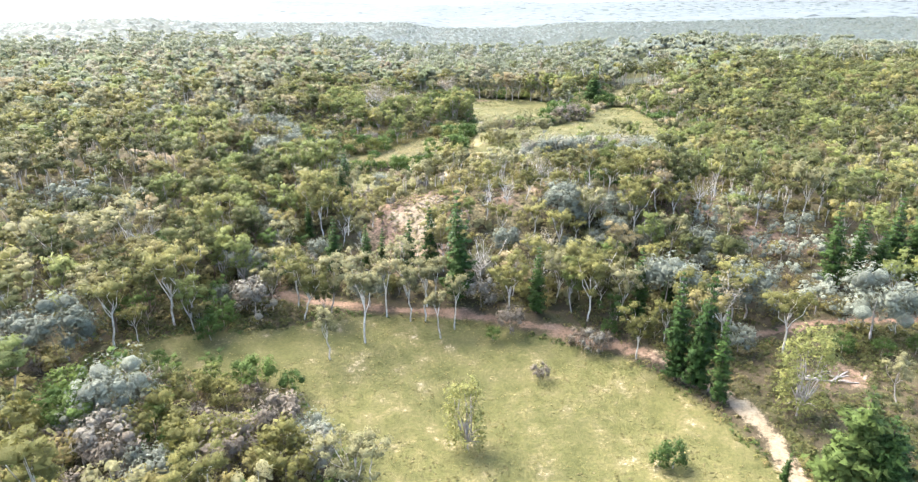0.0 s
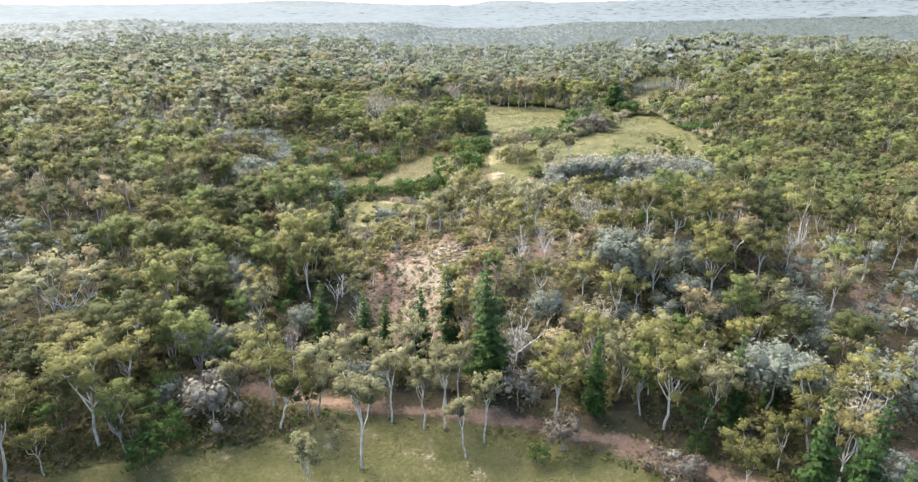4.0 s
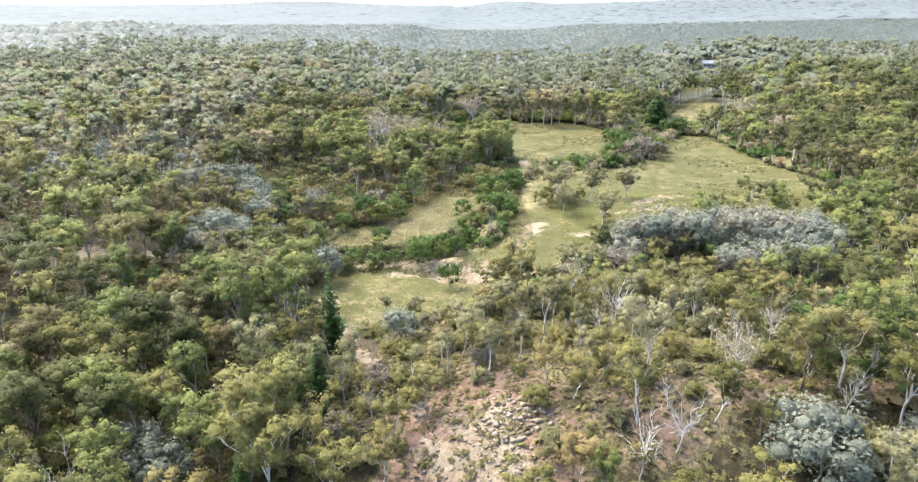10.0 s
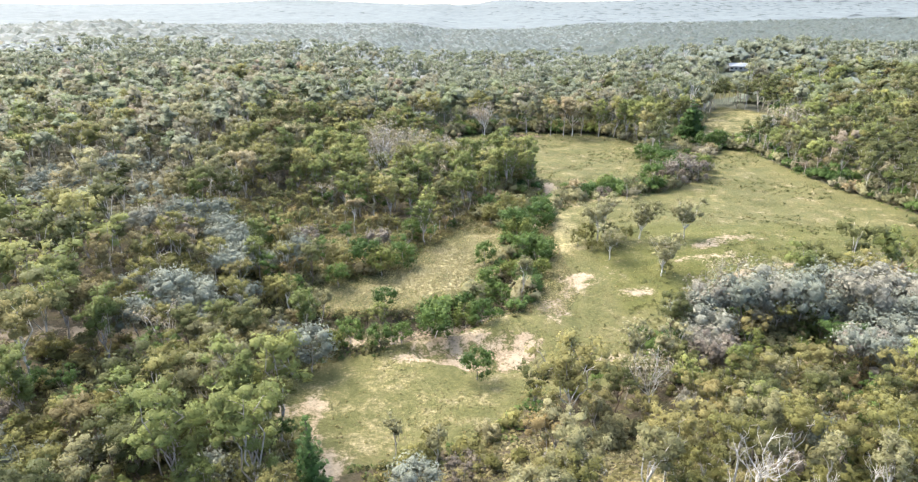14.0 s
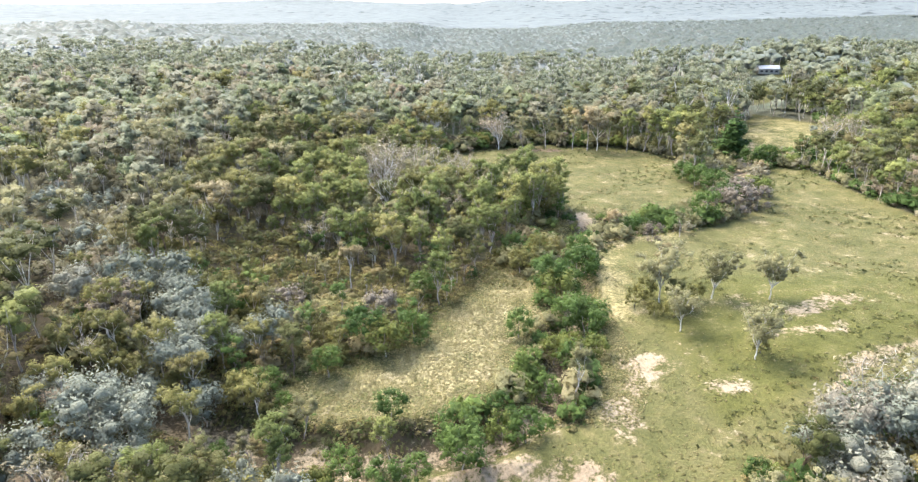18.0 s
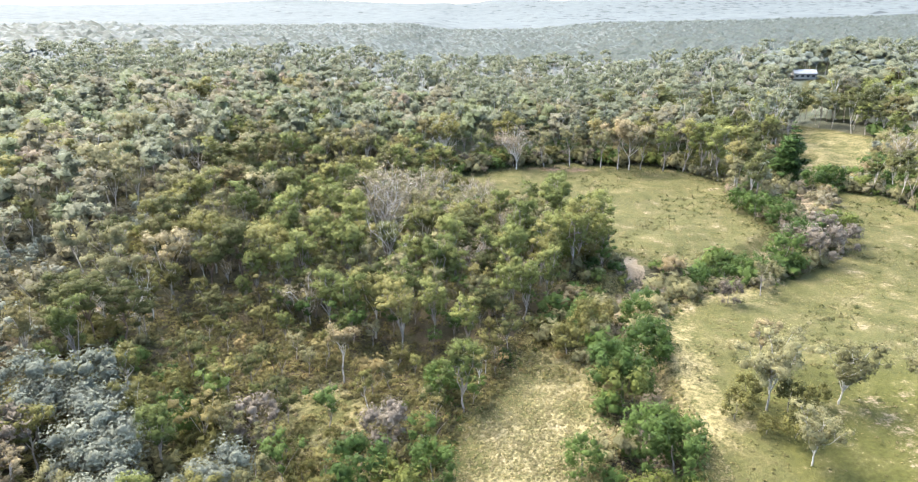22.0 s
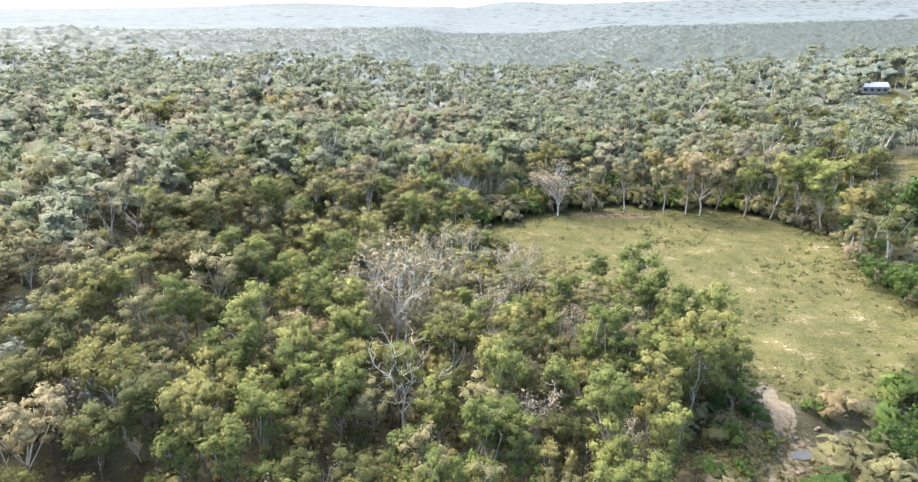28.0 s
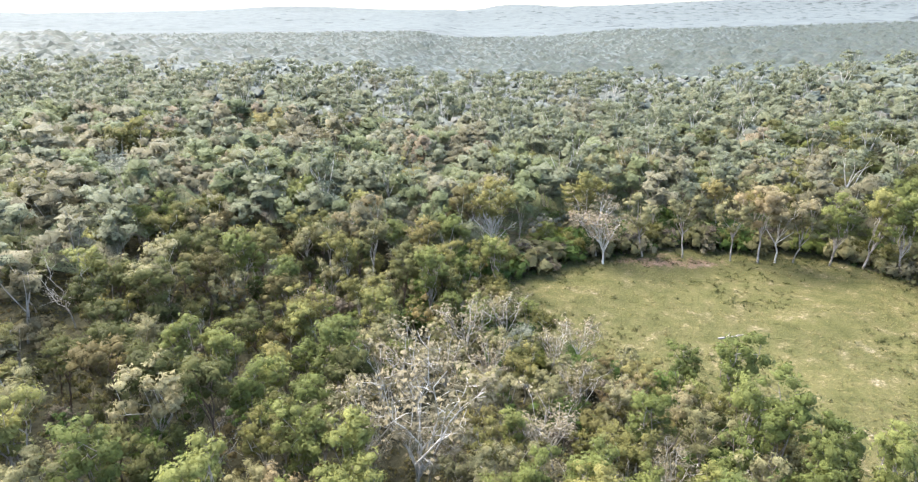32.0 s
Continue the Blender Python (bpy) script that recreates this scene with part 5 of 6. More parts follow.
# young growth; the dark leaves also deepen gaps in place of shade
for k, (leaf, word) in enumerate(((LEAF_DARK, "dark olive"), (LEAF_SHRUB, "green"), (LEAF_SCRUB, "brownish"))):
    s = THICKET[deal == k]
    forest(word.replace(" ", "_") + "_thicket", ps, s, rng.uniform(3, 7.5, len(s)), 7, (BARK_GREY, leaf), (f"thin stems of {word} young growth", f"{word} young growth between the trees"))

UNDER = scatter(-260, 260, 14, 400, 4.5, 16000, lambda x, y: view_wedge(x, y) & ((y < 345) | (clearing(x, y) > -24)) & ~corridor(x, y) & (open_ground(x, y) < 0.5), [])
ps = [proto(bush_parts(3.0, 0.6, 6, 11, 0.42)) for _ in range(3)]
# distant bushes take haze-painted leaves, which lift the dark gaps
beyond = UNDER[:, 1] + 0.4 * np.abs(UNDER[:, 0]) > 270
forest("understorey", ps, UNDER[~beyond], rng.uniform(1.2, 3.6, (~beyond).sum()), 3.0, (BARK_GREY, LEAF_SCRUB), ("", "brownish olive understorey bushes"))
forest("pale_understorey", ps, UNDER[beyond], rng.uniform(2.2, 5.5, beyond.sum()), 3.0, (BARK_GREY, HAZED_DUN), ("", "understorey bushes paled with painted haze"), 0.7)

EDGE = scatter(-60, 140, 200, 420, 2.9, 34000, lambda x, y: ((rng.uniform(size=x.shape) < 0.3) | ~((x > -6) & (x < 19) & (y > 276) & (y < 306))) & (clearing(x, y) > -17) & (clearing(x, y) < -1) & (open_ground(x, y) < -1) & (np.maximum(np.maximum(inside(x, y, FAR), inside(x, y, EAST)), inside(x, y, GLADE)) > -17.5), [])
ps = [proto(bush_parts(3.0, 0.5, 7, 11, 0.42)) for _ in range(4)]
for k, (leaf, word) in enumerate(((LEAF_GREY, "grey-green"), (LEAF_SHRUB, "dull green"))):
    forest(word.replace("-", "_").replace(" ", "_") + "_edge_thicket", ps, EDGE[k::2], rng.uniform(2, 6, len(EDGE[k::2])) * (1 + 0.4 * smooth(370, 385, EDGE[k::2, 1])), 3.0, (BARK_GREY, leaf), ("", f"{word} bushes along the edge of the grass"), 0.3)


CARPET = scatter(-112, 60, 108, 262, 3.5, 26000, lambda x, y: corridor(x, y) & (np.hypot(x + 10, 0.6 * (y - 132)) > 8) & ((y < 200) | (x < -26)) & (inside(x, y, SCRUB) < 0) & ((along(x, y, CREEK) > 5) | (y < 203)) & (open_ground(x, y) < -1) & room(x, y) & (rng.uniform(size=x.shape) < np.where((inside(x, y, RIDGE) > 2) | ((x > -34) & (x < 6) & (y > 152)), 0.12, 1.0)), [])
for k, (leaf, word) in enumerate(((LEAF_OLIVE, "yellowish olive"), (LEAF_GREY, "dull green"))):
    forest(word.replace(" ", "_") + "_bushes", ps, CARPET[k::2], rng.uniform(1.4, 4.2, len(CARPET[k::2])), 3.0, (BARK_GREY, leaf), ("", f"{word} bushes filling the slope under gums"), 0.2)


def canopy(name, x0, x1, y0, y1, step, spots, reach, low, high, mats, label, kind="stuff", which=None):
    """A closed roof of rounded crowns, one dome for each tree."""
    gx, gy = np.arange(x0, x1, step), np.arange(y0, y1, step)
    w, h = len(gx), len(gy)
    top, tone, sort = np.full((h, w), low), np.zeros((h, w)), np.zeros((h, w), np.int32)
    which = np.zeros(len(spots), int) if which is None else which.astype(int)
    k = int(reach / step) + 1
    tall, wide, shade = rng.uniform(low + 0.35 * (high - low), high, len(spots)), reach * rng.uniform(0.75, 1.15, len(spots)), rng.uniform(0, 1, len(spots))
    for (x, y), t, r, s, m in zip(spots, tall, wide, shade, which):
        i, j = int((y - y0) / step), int((x - x0) / step)
        i0, i1, j0, j1 = max(0, i - k), min(h, i + k + 2), max(0, j - k), min(w, j + k + 2)
        if i0 >= i1 or j0 >= j1:
            continue
        d = np.hypot(gx[None, j0:j1] - x, gy[i0:i1, None] - y) / r
        z = t * np.sqrt(np.clip(1 - d * d, 0, 1))
        better = z > top[i0:i1, j0:j1]
        top[i0:i1, j0:j1][better] = z[better]
        tone[i0:i1, j0:j1][better] = s
        sort[i0:i1, j0:j1][better] = m
    x, y = [v.ravel() for v in np.meshgrid(gx, gy)]
    top = top.ravel() * (0.15 + 0.85 * smooth(-9, -26, np.maximum(open_ground(x, y), -30))) * (0.5 + 0.5 * smooth(290, 400, y)) + rng.normal(size=x.shape) * 0.03 * high
    v = np.stack([x + rng.normal(size=x.shape) * step * 0.2, y + rng.normal(size=x.shape) * step * 0.2, height(x, y) + top], 1)
    n = (np.arange(h - 1)[:, None] * w + np.arange(w - 1)[None]).ravel()
    quads = np.stack([n, n + 1, n + w + 1, n + w], 1)
    keep = view_wedge(x[n], y[n], 0.8) & (open_ground(x[n], y[n]) < -10) & ~corridor(x[n], y[n]) & (inside(x[n], y[n], SCRUB) < -4)
    quads = quads[keep]
    used, flat = np.unique(quads, return_inverse=True)
    ob = soup(name, v[used], flat.reshape(-1, 4), mats[0], tone.ravel()[used])
    for m in mats[1:]:
        ob.data.materials.append(m)
    ob.data.polygons.foreach_set("material_index", sort.ravel()[quads[:, 0]].astype(np.int32))
    ob.data.polygons.foreach_set("use_smooth", np.ones(len(quads), bool))
    return tagged(ob, label, "trees", kind=kind)


def far_parts(clumps, per, leaf, wide):
    """A far crown: a few flat clumps of large sprays and no stem."""
    crown = Shape()
    for k in range(clumps):
        a, r = k * 2.3 + rng.uniform(0, 1), wide * (0.55 * (k > 0) + rng.uniform(0, 0.25))
        w = wide * rng.uniform(0.5, 0.8)
        crown.leaves((math.cos(a) * r, math.sin(a) * r, 12 * rng.uniform(0.6, 0.92) - 1.5 * (k > 0)), (w, w, w * 0.7), per, leaf)
        crown.core(np.mean(crown.v[-1], 0), (w, w, w * 0.75), True)
    return None, crown.gather(0.25, 0.3).arrays()


FARWOOD = scatter(-560, 520, 466, 665, 6.0, 32000, lambda x, y: view_wedge(x, y, 0.76) & (open_ground(x, y) < -1), [])
FURTHER = scatter(-1080, 1000, 640, 1330, 6.5, 80000, lambda x, y: view_wedge(x, y, 0.76), [])
ps = [far_parts(5, 3, 0.8, 3.2) for _ in range(6)]
tufted = [proto(gum_parts(14, 0.2, 0.5, 3, 3, 4, 0.6, 0.04, 1.9, 3, False, True, heart=0.95)) for _ in range(4)]
# haze-painted leaves grow likelier with distance and towards the left
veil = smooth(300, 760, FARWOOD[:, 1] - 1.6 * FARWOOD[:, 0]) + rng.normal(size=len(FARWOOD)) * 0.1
leafy = rng.uniform(size=len(FARWOOD)) > smooth(430, 620, FARWOOD[:, 1])
for name, leaf, word, sel in (("far_woods", HAZED_FAR, "sage green", (veil < 0.33) & ~leafy), ("misty_woods", HAZED_MIST, "misty grey-green", (veil >= 0.33) & ~leafy)):
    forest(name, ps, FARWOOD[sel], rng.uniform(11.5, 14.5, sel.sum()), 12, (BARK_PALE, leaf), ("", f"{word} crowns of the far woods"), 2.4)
forest("far_gums", tufted, FARWOOD[leafy], rng.uniform(12.5, 16, leafy.sum()), 14, (BARK_PALE, HAZED_SAGE), ("pale trunks in the far woods", "sage green leafy crowns of the far gums"), 1.8)
# the paler haze colour gathers far off and to the left
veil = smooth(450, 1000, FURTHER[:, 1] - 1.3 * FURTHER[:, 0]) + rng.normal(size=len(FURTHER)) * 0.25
canopy("ashen_woods", -1080, 1000, 640, 1345, 4.4, FURTHER, 5.0, 8.5, 13.0, (HAZED_DIM, HAZED_PALE), "crowns of the woods further off, greyed with painted haze", which=veil > 0.5)
# added sheet of low crowns: its tone fills dark gaps as haze would
GAP_FILL = scatter(-560, 520, 345, 690, 6.0, 70000, lambda x, y: view_wedge(x, y, 0.76) & (open_ground(x, y) < -4) & ~corridor(x, y), [])
canopy("lower_woods", -560, 520, 345, 690, 3.0, GAP_FILL, 4.6, 8.0, 12.0, (HAZED_GREEN, HAZED_DUN, HAZED_FAR), "added haze-tinted sheet of low crowns filling gaps in the far woods", which=np.where(GAP_FILL[:, 0] + rng.normal(size=len(GAP_FILL)) * 40 > 70, 2, rng.integers(0, 2, len(GAP_FILL))))
EMERGENT = scatter(-420, 330, 385, 640, 13.0, 5000, lambda x, y: view_wedge(x, y, 0.76) & (open_ground(x, y) < -2) & (patchy(x, y, 40, 1.0) > 0.35) & (np.hypot(x - 153, y - 500) > 40), SINGLE_SPOTS)
ps = [proto(gum_parts(16, 0.2, 0.5, 5, 3, 12, 0.5, 0.06, 1.1, 4, False)) for _ in range(5)]
forest("tall_white_gums", ps, EMERGENT, rng.uniform(17.5, 23, len(EMERGENT)), 16, (BARK_DEAD, HAZED_SAGE), ("tall white trunks over the woods", "thin haze-tinted crowns of tall white gums"), 0.6)
# backdrop sheet in haze colours, the darker one mostly on the right
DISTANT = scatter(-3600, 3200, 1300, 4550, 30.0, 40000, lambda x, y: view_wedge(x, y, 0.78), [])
canopy("backdrop_woods", -3600, 3200, 1300, 4560, 21.0, DISTANT, 23.0, 8.0, 11.5, (LEAF_HAZE, HAZE_RANGE), "wooded ranges under the horizon with grey-blue haze painted in", "structure", which=DISTANT[:, 0] / DISTANT[:, 1] + rng.normal(size=len(DISTANT)) * 0.25 > 0.25)

# ---- the same woods on either side and behind, past what the flight looks at ----
def side_keep(x, y):
    return ~view_wedge(x, y, 0.8) & (open_ground(x, y) < -1) & ~corridor(x, y)


FLANK = np.concatenate([scatter(-300, 300, -60, 260, 5.5, 14000, side_keep, []), scatter(-620, 620, -420, 600, 13.0, 9000, lambda x, y: side_keep(x, y) & ((np.abs(x) > 300) | (y < -60) | (y > 260)), [])])
ps = [far_parts(5, 5, 1.25, 3.0) for _ in range(6)]
deal = patchy(FLANK[:, 0], FLANK[:, 1], 20, 0.9) + rng.normal(size=len(FLANK)) * 0.15
for leaf, word, sel in ((LEAF_OLIVE, "olive", deal < 0.45), (LEAF_DARK, "dark green", deal >= 0.45)):
    size = np.where(np.hypot(FLANK[sel, 0], FLANK[sel, 1] - 100) > 300, 1.6, 1.0) * rng.uniform(8, 13, sel.sum())
    forest(word.replace(" ", "_") + "_side_woods", ps, FLANK[sel], size, 12, (BARK_GREY, leaf), ("", f"{word} crowns of the woods on either side"), 0.3)

# ---- grass and scrub ----
def tufts(name, spots, tall, blades, mat, label, category):
    k = len(spots)
    c = np.concatenate([spots, height(spots[:, 0], spots[:, 1])[:, None]], 1)[:, None, :]
    a = rng.uniform(0, 6.283, (k, blades))
    s = (tall * rng.uniform(0.5, 1.3, (k, 1))) * rng.uniform(0.7, 1.2, (k, blades))
    d = np.stack([np.cos(a), np.sin(a), np.zeros_like(a)], 2)
    side = np.stack([-np.sin(a), np.cos(a), np.zeros_like(a)], 2)
    foot = c + d * (s * 0.1)[..., None] + np.array((0, 0, 0.55)) * s[..., None]
    tip = foot + d * (s * 1.1)[..., None] - np.array((0, 0, 0.5)) * s[..., None]
    v = np.stack([foot - side * (s * 0.45)[..., None], foot + side * (s * 0.45)[..., None], tip], 2).reshape(-1, 3)
    ob = soup(name, v, np.arange(len(v)).reshape(-1, 3), mat, np.repeat(rng.uniform(0, 1, k), blades * 3))
    return tagged(ob, label, category, kind="stuff")


def sample(x0, x1, y0, y1, n, keep):
    x, y = rng.uniform(x0, x1, n), rng.uniform(y0, y1, n)
    ok = keep(x, y)
    return np.stack([x[ok], y[ok]], 1)


def off_track(x, y):
    return (along(x, y, TRACK) > 1.8) & (along(x, y, CREEK_TRACK) > 1.8) & (along(x, y, SAND_TRACK) > 1.8) & (along(x, y, CREEK) > 1.5)


flat_spots = sample(-48, 6, 212, 296, 42000, lambda x, y: (np.maximum(np.maximum(inside(x, y, FLAT), inside(x, y, GULLY)), 12 - along(x, y, CREEK)) > -1) & (y > 212) & off_track(x, y))
tufts("flat_tussocks", flat_spots, 0.2, 5, TUSSOCK, "dense straw and olive tussocks on the creek flat", "grass")
ridge_spots = sample(-28, 30, 143, 182, 12000, lambda x, y: (inside(x, y, RIDGE) > -4) & off_track(x, y) & (rng.uniform(size=x.shape) > 1.5 * bell(x, y, -9, 134, 10, 16) + 0.6 * bell(x, y, 24, 139, 9, 9)))
tufts("ridge_tussocks", ridge_spots, 0.3, 5, TUSSOCK, "straw-coloured tussocks over the stony ridge", "grass")
grass_spots = sample(-60, 122, 18, 395, 90000, lambda x, y: (clearing(x, y) > -2) & off_track(x, y) & (rng.uniform(size=x.shape) < np.clip(2.2 * patchy(x, y, 3.5, 1.2) - 0.5, 0.05, 1)))
tufts("meadow_grass", grass_spots, 0.22, 4, BLADE, "yellow-green meadow grass in tufts", "grass")


def bushlets(name, spots, radius, leaf, count, mat, label, category):
    """Low bushes: loose domes of small leaf sprays on the ground."""
    k = len(spots)
    r = radius * rng.uniform(0.4, 1.2, (k, 1, 1))
    d = unit(rng.normal(size=(k, count, 3)) + (0, 0, 0.5))
    d[..., 2] = np.abs(d[..., 2])
    base = np.concatenate([spots, height(spots[:, 0], spots[:, 1])[:, None]], 1)[:, None]
    c = base + d * r * (1.0, 1.0, 0.75)
    nrm = unit(d + (0, 0, 0.5) + rng.normal(size=d.shape) * 0.5)
    t = unit(np.cross(nrm, rng.normal(size=d.shape)))
    b = np.cross(nrm, t)
    s = leaf * (0.5 + 0.5 * r / radius) * rng.uniform(0.7, 1.4, (k, count, 1))
    v = np.stack([c + t * s, c - t * s * 0.6 + b * s * 0.7, c - t * s * 0.6 - b * s * 0.7], 2).reshape(-1, 3)
    f, w = np.arange(len(v)).reshape(-1, 3), np.repeat(unit(d + (0, 0, 0.25)).reshape(-1, 3), 3, 0)
    back = np.sum(np.cross(v[1::3] - v[::3], v[2::3] - v[::3]) * w[::3], 1) < 0
    f[back] = f[back][:, ::-1]
    ob = soup(name, v, f, mat, np.repeat(rng.uniform(0, 1, k), count * 3), None, w)
    return tagged(ob, label, category, kind="stuff")


def near_woods(x, y):
    return (open_ground(x, y) < 0.8) & (np.abs(x + 0.12 * (y - 60)) < 95) & (y > 52)


scrub_spots = sample(-140, 110, 50, 385, 52000, lambda x, y: near_woods(x, y) & (rng.uniform(size=x.shape) < np.where((inside(x, y, RIDGE) > 0) | (inside(x, y, SCRUB) > 0), 1.0, 0.25)))
tufts("dry_tussocks", scrub_spots, 0.5, 4, BLADE, "straw-coloured tussocks under the trees", "grass")
bush_spots = sample(-140, 110, 50, 385, 34000, lambda x, y: near_woods(x, y) & (rng.uniform(size=x.shape) < 0.15 + 0.8 * patchy(x, y, 6, 2.1) + 0.4 * (inside(x, y, SCRUB) > 0)))
bushlets("low_scrub", bush_spots, 0.75, 0.24, 16, LEAF_SCRUB, "low brownish olive scrub under the trees", "scrub")
# low growth whose dark leaves also stand in for shade on the floor
under_spots = sample(-112, 60, 92, 262, 30000, lambda x, y: corridor(x, y) & (open_ground(x, y) < -0.5) & (inside(x, y, RIDGE) < 0) & (inside(x, y, SCRUB) < 0) & ((x < -24) | (x > 22)) & (rng.uniform(size=x.shape) < 0.75))
bushlets("undergrowth", under_spots, 1.0, 0.34, 12, LEAF_DARK, "dark green undergrowth in the shade of the gums", "scrub")
paddock_spots = sample(36, 98, 60, 100, 5200, lambda x, y: (inside(x, y, PADDOCK) > -4) & off_track(x, y) & (along(x, y, SIDE_TRACK) > 2.2) & (rng.uniform(size=x.shape) < 0.15 + 0.7 * patchy(x, y, 5, 1.6)) & (np.hypot(x - 57, y - 83) > 5))
bushlets("paddock_scrub", paddock_spots, 0.9, 0.3, 12, LEAF_DARK, "dark low scrub spreading over the rough paddock", "scrub")
heath_spots = sample(-96, 10, 226, 298, 15000, lambda x, y: ((inside(x, y, SCRUB) > -3) & (np.hypot(x + 43, y - 247) > 6) | (inside(x, y, GULLY) > -2) & (along(x, y, CREEK_TRACK) > 2.4) & (np.sin(x * 9.1) > 0.3) | (inside(x, y, SCALD) > -2)) & (rng.uniform(size=x.shape) < 0.35 + 0.65 * patchy(x, y, 5, 0.4)))
bushlets("heath", heath_spots, 0.8, 0.24, 16, LEAF_SCRUB, "yellowish brown heath covering the open slope", "scrub")
edge_spots = sample(-60, 120, 45, 395, 60000, lambda x, y: (np.abs(clearing(x, y) + 1.5) < 2.2) & off_track(x, y) & (rng.uniform(size=x.shape) < patchy(x, y, 4, 5.0)))
bushlets("edge_bushes", edge_spots, 0.6, 0.22, 12, LEAF_SHRUB, "small green bushes along the meadow edge", "scrub")
low_spots = sample(-35, 122, 200, 394, 16000, lambda x, y: (np.maximum(inside(x, y, FAR), inside(x, y, EAST)) > 1) & (rng.uniform(size=x.shape) < 0.03 + 0.4 * (patchy(x, y, 7, 3.3) > 0.66) + 0.6 * (inside(x, y, FAR) > 0) * smooth(10, 2, inside(x, y, FAR))))
bushlets("meadow_bushes", low_spots, 0.62, 0.22, 12, LEAF_DARK, "low dull green bushes dotted over the grass", "scrub")

# ---- houses in the woods ----
def part(name, bm, mat, parent, label=""):
    me = bpy.data.meshes.new(name)
    bm.to_mesh(me)
    bm.free()
    me.materials.append(mat)
    o = new(name, me)
    o.parent = parent
    return tagged(o, label) if label else o


def block(sx, sy, sz, at=(0, 0, 0), bevel=0.02):
    bm = bmesh.new()
    bmesh.ops.create_cube(bm, size=1.0, matrix=Matrix.Translation(at) @ Matrix.Diagonal((sx, sy, sz, 1)))
    bmesh.ops.bevel(bm, geom=bm.edges[:], offset=bevel, segments=1, affect="EDGES")
    return bm


def gable(lx, ly, rise, eave, at_z):
    """A pitched sheet roof with thickness, overhanging the walls."""
    bm = bmesh.new()
    rows = []
    for x in (-lx / 2, lx / 2):
        rows.append([bm.verts.new((x, y, z)) for y, z in ((-ly / 2 - eave, at_z - 0.1), (0, at_z + rise), (ly / 2 + eave, at_z - 0.1), (ly / 2 + eave, at_z - 0.22), (0, at_z + rise - 0.12), (-ly / 2 - eave, at_z - 0.22))])
    for i in range(6):
        bm.faces.new((rows[0][i], rows[0][(i + 1) % 6], rows[1][(i + 1) % 6], rows[1][i]))
    bm.faces.new(rows[0][::-1])
    bm.faces.new(rows[1])
    return bm


def house(x, y, turn, lx, ly, label):
    root = tagged(new("house"), label, "house")
    root.matrix_basis = pose(x, y, float(height(np.float64(x), np.float64(y))) - 0.1, 0, 0, turn)
    part("wall", block(lx, ly, 3.0, (0, 0, 1.5)), WALL_PAINT, root)
    part("roof", gable(lx + 0.8, ly, 1.7, 0.5, 3.1), ROOF_IRON, root, "pale sheet-iron gable roof")
    for s in (-1, 1):
        bm = bmesh.new()
        v = [bm.verts.new((s * lx / 2 * k, py, pz)) for k in (0.985, 1.0) for py, pz in ((-ly / 2, 2.99), (ly / 2, 2.99), (0, 4.6))]
        bm.faces.new(v[:3]), bm.faces.new(v[3:][::-1])
        for i in range(3):
            bm.faces.new((v[i], v[(i + 1) % 3], v[3 + (i + 1) % 3], v[3 + i]))
        part("gable_end", bm, WALL_PAINT, root)
    for i in range(4):
        px = -lx / 2 + lx * (i + 0.5) / 4
        w = part("window", block(1.5, 0.08, 1.2, (px, -ly / 2 - 0.03, 1.7)), WALL_PAINT, root, "white-framed window")
        part("pane", block(1.3, 0.04, 1.0, (px, -ly / 2 - 0.07, 1.7), 0.005), GLASS_DARK, w, "dark glass pane")
    part("chimney", block(0.7, 0.7, 1.6, (lx * 0.25, 0.8, 4.9)), STONE, root, "pale brick chimney")


house(157, 519, -14, 10.5, 7, "low house with pale iron roof among the gums")
house(-394, 806, 20, 12, 7, "long low house with white roof on the far rise")


# ---- fallen logs beside the track ----
def log(x, y, turn, length, thick, label):
    """A bleached fallen trunk with a stub or two, lying on the ground."""
    root = tagged(new("fallen_log"), label, "log", "fallen logs")
    z = float(height(np.float64(x), np.float64(y)))
    root.matrix_basis = pose(x, y, z + thick * 0.6, rng.normal() * 2, rng.normal() * 2, turn)
    s = Shape()
    line = bend((-length / 2, 0, 0), (length / 2, 0, 0.15), 0.0, 5, 0.015)
    s.tube(line, np.linspace(thick, thick * 0.45, 6), 7)
    t = new("trunk", stand_in("trunk", s, LOG_WOOD))
    t.parent = root
    for k in range(2):
        s = Shape()
        b = line[2 + k]
        s.tube(bend(b, b + (length * 0.16, (-1) ** k * length * 0.12, 0.5), 0, 3, 0.05), np.linspace(thick * 0.5, thick * 0.15, 4), 5)
        o = new("branch_stub", stand_in("branch_stub", s, LOG_WOOD))
        o.parent = t


for row in ((56.4, 82.6, 4, 6.8, 0.22), (57.4, 81.6, -12, 6.0, 0.18), (55.6, 83.6, 14, 4.6, 0.16), (58.6, 82.9, 30, 4.0, 0.15)):
    log(*row, "bleached fallen log in a heap on bare ground")
log(9, 352, 15, 5, 0.16, "grey fallen log at the wood's edge")


# ---- broken rock on the ridge and along the creek ----
OUTCROP = (-5.0, 138.0)


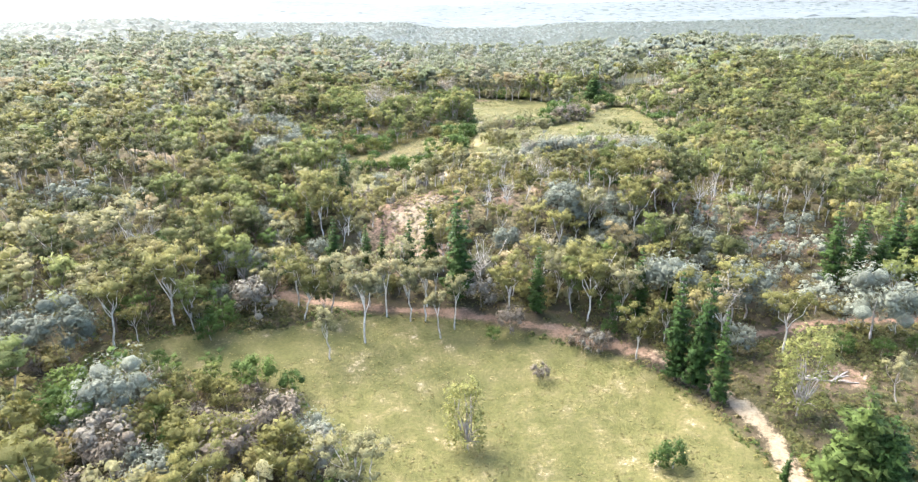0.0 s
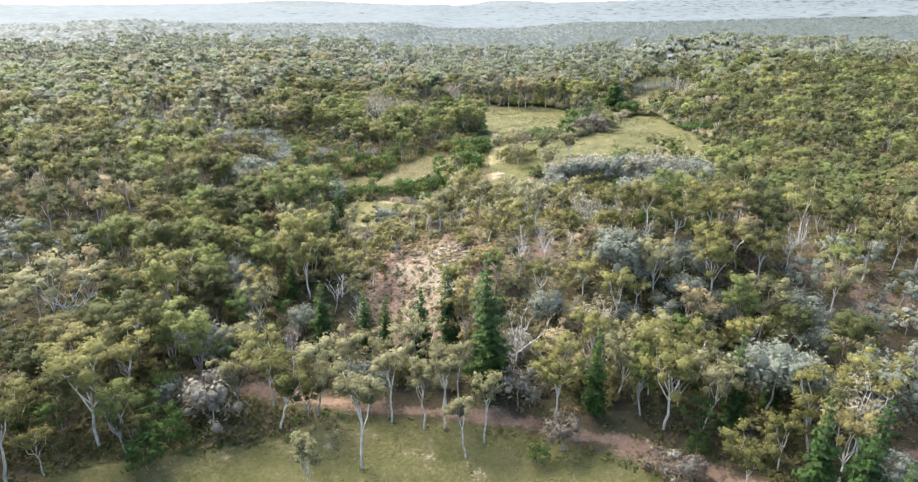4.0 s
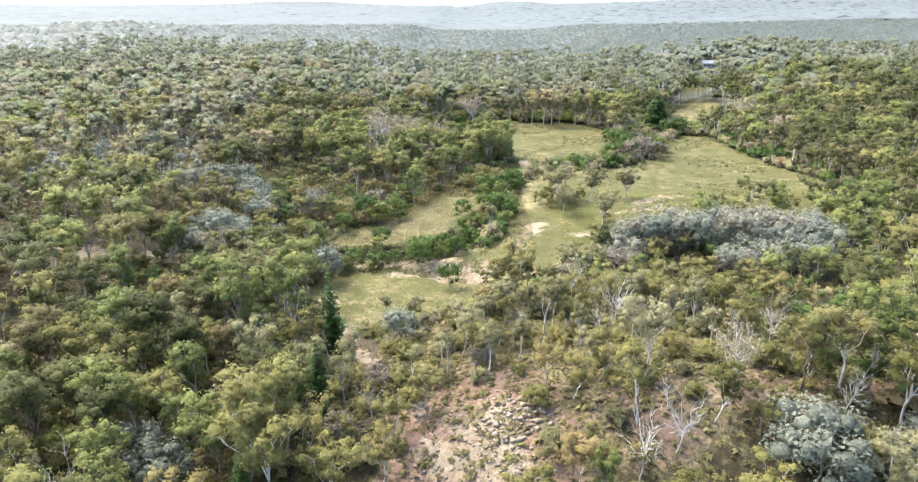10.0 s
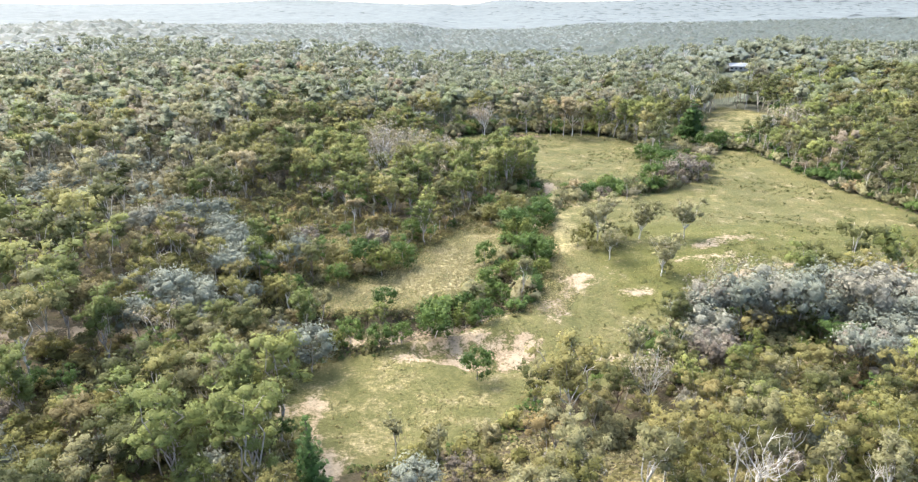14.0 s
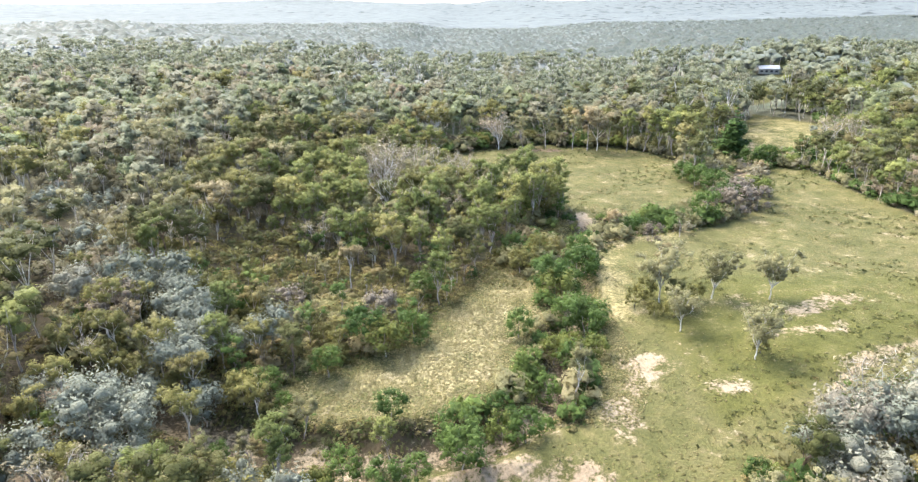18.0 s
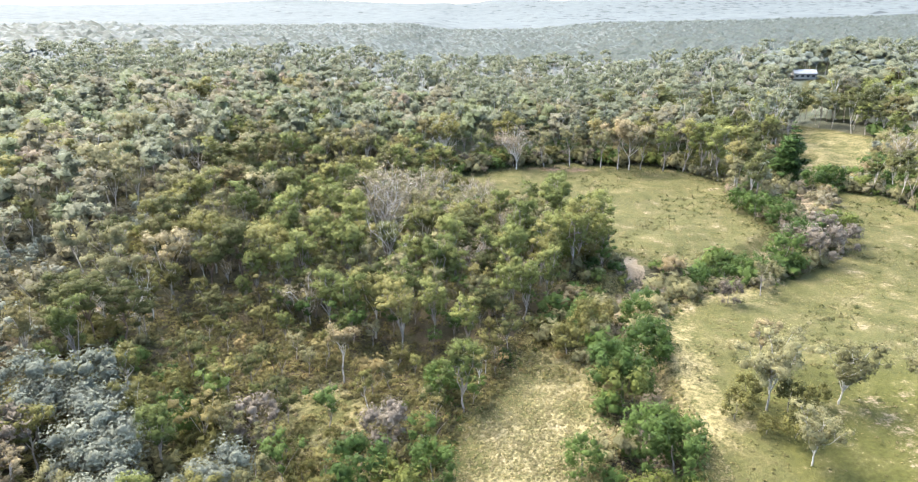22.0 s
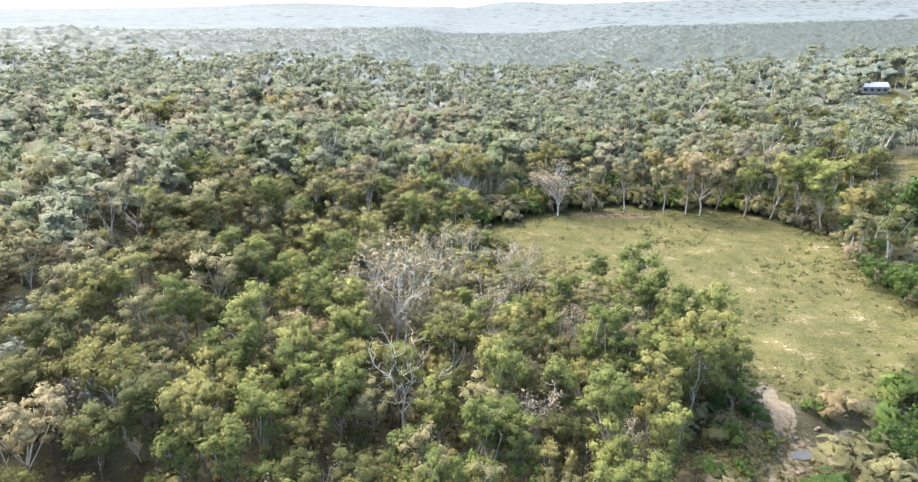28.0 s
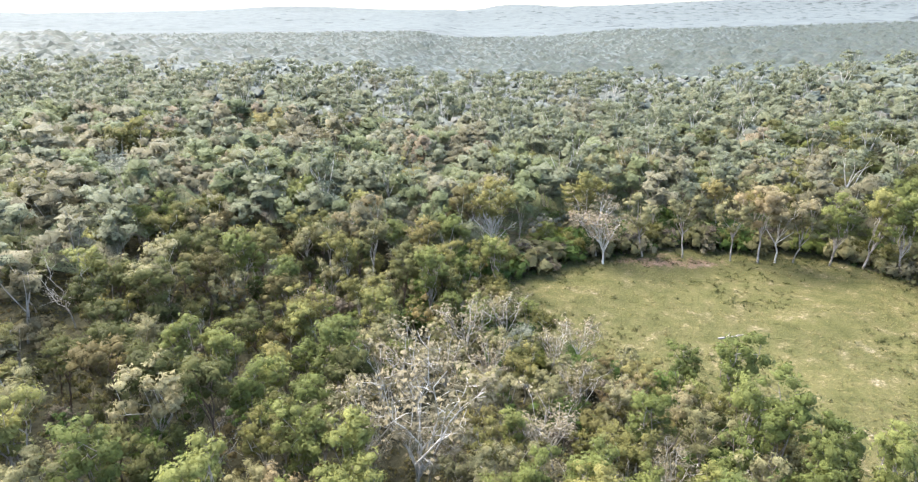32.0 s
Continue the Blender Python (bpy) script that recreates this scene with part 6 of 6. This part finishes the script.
def rubble(name, spots, size, label):
    ico = ((0.0, 0.0, 0.7), (0.9, 0.1, 0.1), (0.2, 0.85, 0.0), (-0.8, 0.35, 0.1), (-0.45, -0.8, 0.05), (0.5, -0.75, 0.0), (0.0, 0.0, -0.5))
    tri = np.array(((0, 1, 2), (0, 2, 3), (0, 3, 4), (0, 4, 5), (0, 5, 1), (6, 2, 1), (6, 3, 2), (6, 4, 3), (6, 5, 4), (6, 1, 5)))
    k = len(spots)
    v = np.array(ico)[None] * rng.uniform(0.6, 1.4, (k, 7, 3)) * (size * rng.uniform(0.3, 1.3, (k, 1, 1)) ** 1.5)
    a = rng.uniform(0, 6.283, (k, 1))
    x, y = v[..., 0] * np.cos(a) - v[..., 1] * np.sin(a), v[..., 0] * np.sin(a) + v[..., 1] * np.cos(a)
    z = height(spots[:, 0], spots[:, 1])[:, None]
    out = np.stack([x + spots[:, :1], y + spots[:, 1:], v[..., 2] * 0.6 + z], 2).reshape(-1, 3)
    f = (tri[None] + (np.arange(k) * 7)[:, None, None]).reshape(-1, 3)
    return tagged(soup(name, out, f, STONE), label, "rocks", kind="stuff")


rubble("ridge_rubble", sample(-22, 6, 118, 158, 9000, lambda x, y: rng.uniform(size=x.shape) < 0.6 * bell(x, y, -10, 132, 6, 11)), 0.24, "pale broken rock on the bare ridge slope")
rubble("rock_outcrop", sample(-12, 4, 126, 150, 2600, lambda x, y: rng.uniform(size=x.shape) < bell(x, y, OUTCROP[0], OUTCROP[1], 2.6, 3.6)), 0.42, "grey broken boulders on the crest of the ridge")
rubble("creek_stones", sample(-30, 40, 196, 312, 14000, lambda x, y: (along(x, y, CREEK) < 4.0) & (rng.uniform(size=x.shape) < 0.22)), 0.4, "pale stones along the creek bed")


# ---- pools in the creek ----
def pool(x, y, rx, ry, turn, label):
    bm = bmesh.new()
    ring = [bm.verts.new((rx * math.cos(a) * (1 + 0.22 * math.sin(3 * a + x)), ry * math.sin(a) * (1 + 0.18 * math.cos(2 * a + y)), 0)) for a in np.linspace(0, 6.2832, 28, endpoint=False)]
    bm.faces.new(ring)
    bmesh.ops.triangulate(bm, faces=bm.faces[:])
    me = bpy.data.meshes.new("water")
    bm.to_mesh(me)
    bm.free()
    me.materials.append(WATER)
    o = new("water", me)
    o.matrix_basis = pose(x, y, float(height(np.float64(x), np.float64(y))) + 0.14, 0, 0, turn)
    return tagged(o, label, "water", kind="structure")


pool(11, 290, 1.5, 0.9, 20, "still muddy pool in the creek bed")
pool(15, 290.5, 1.2, 0.7, 0, "still muddy pool in the creek bed")
pool(26, 290.8, 1.4, 0.8, 40, "still muddy pool in the creek bed")
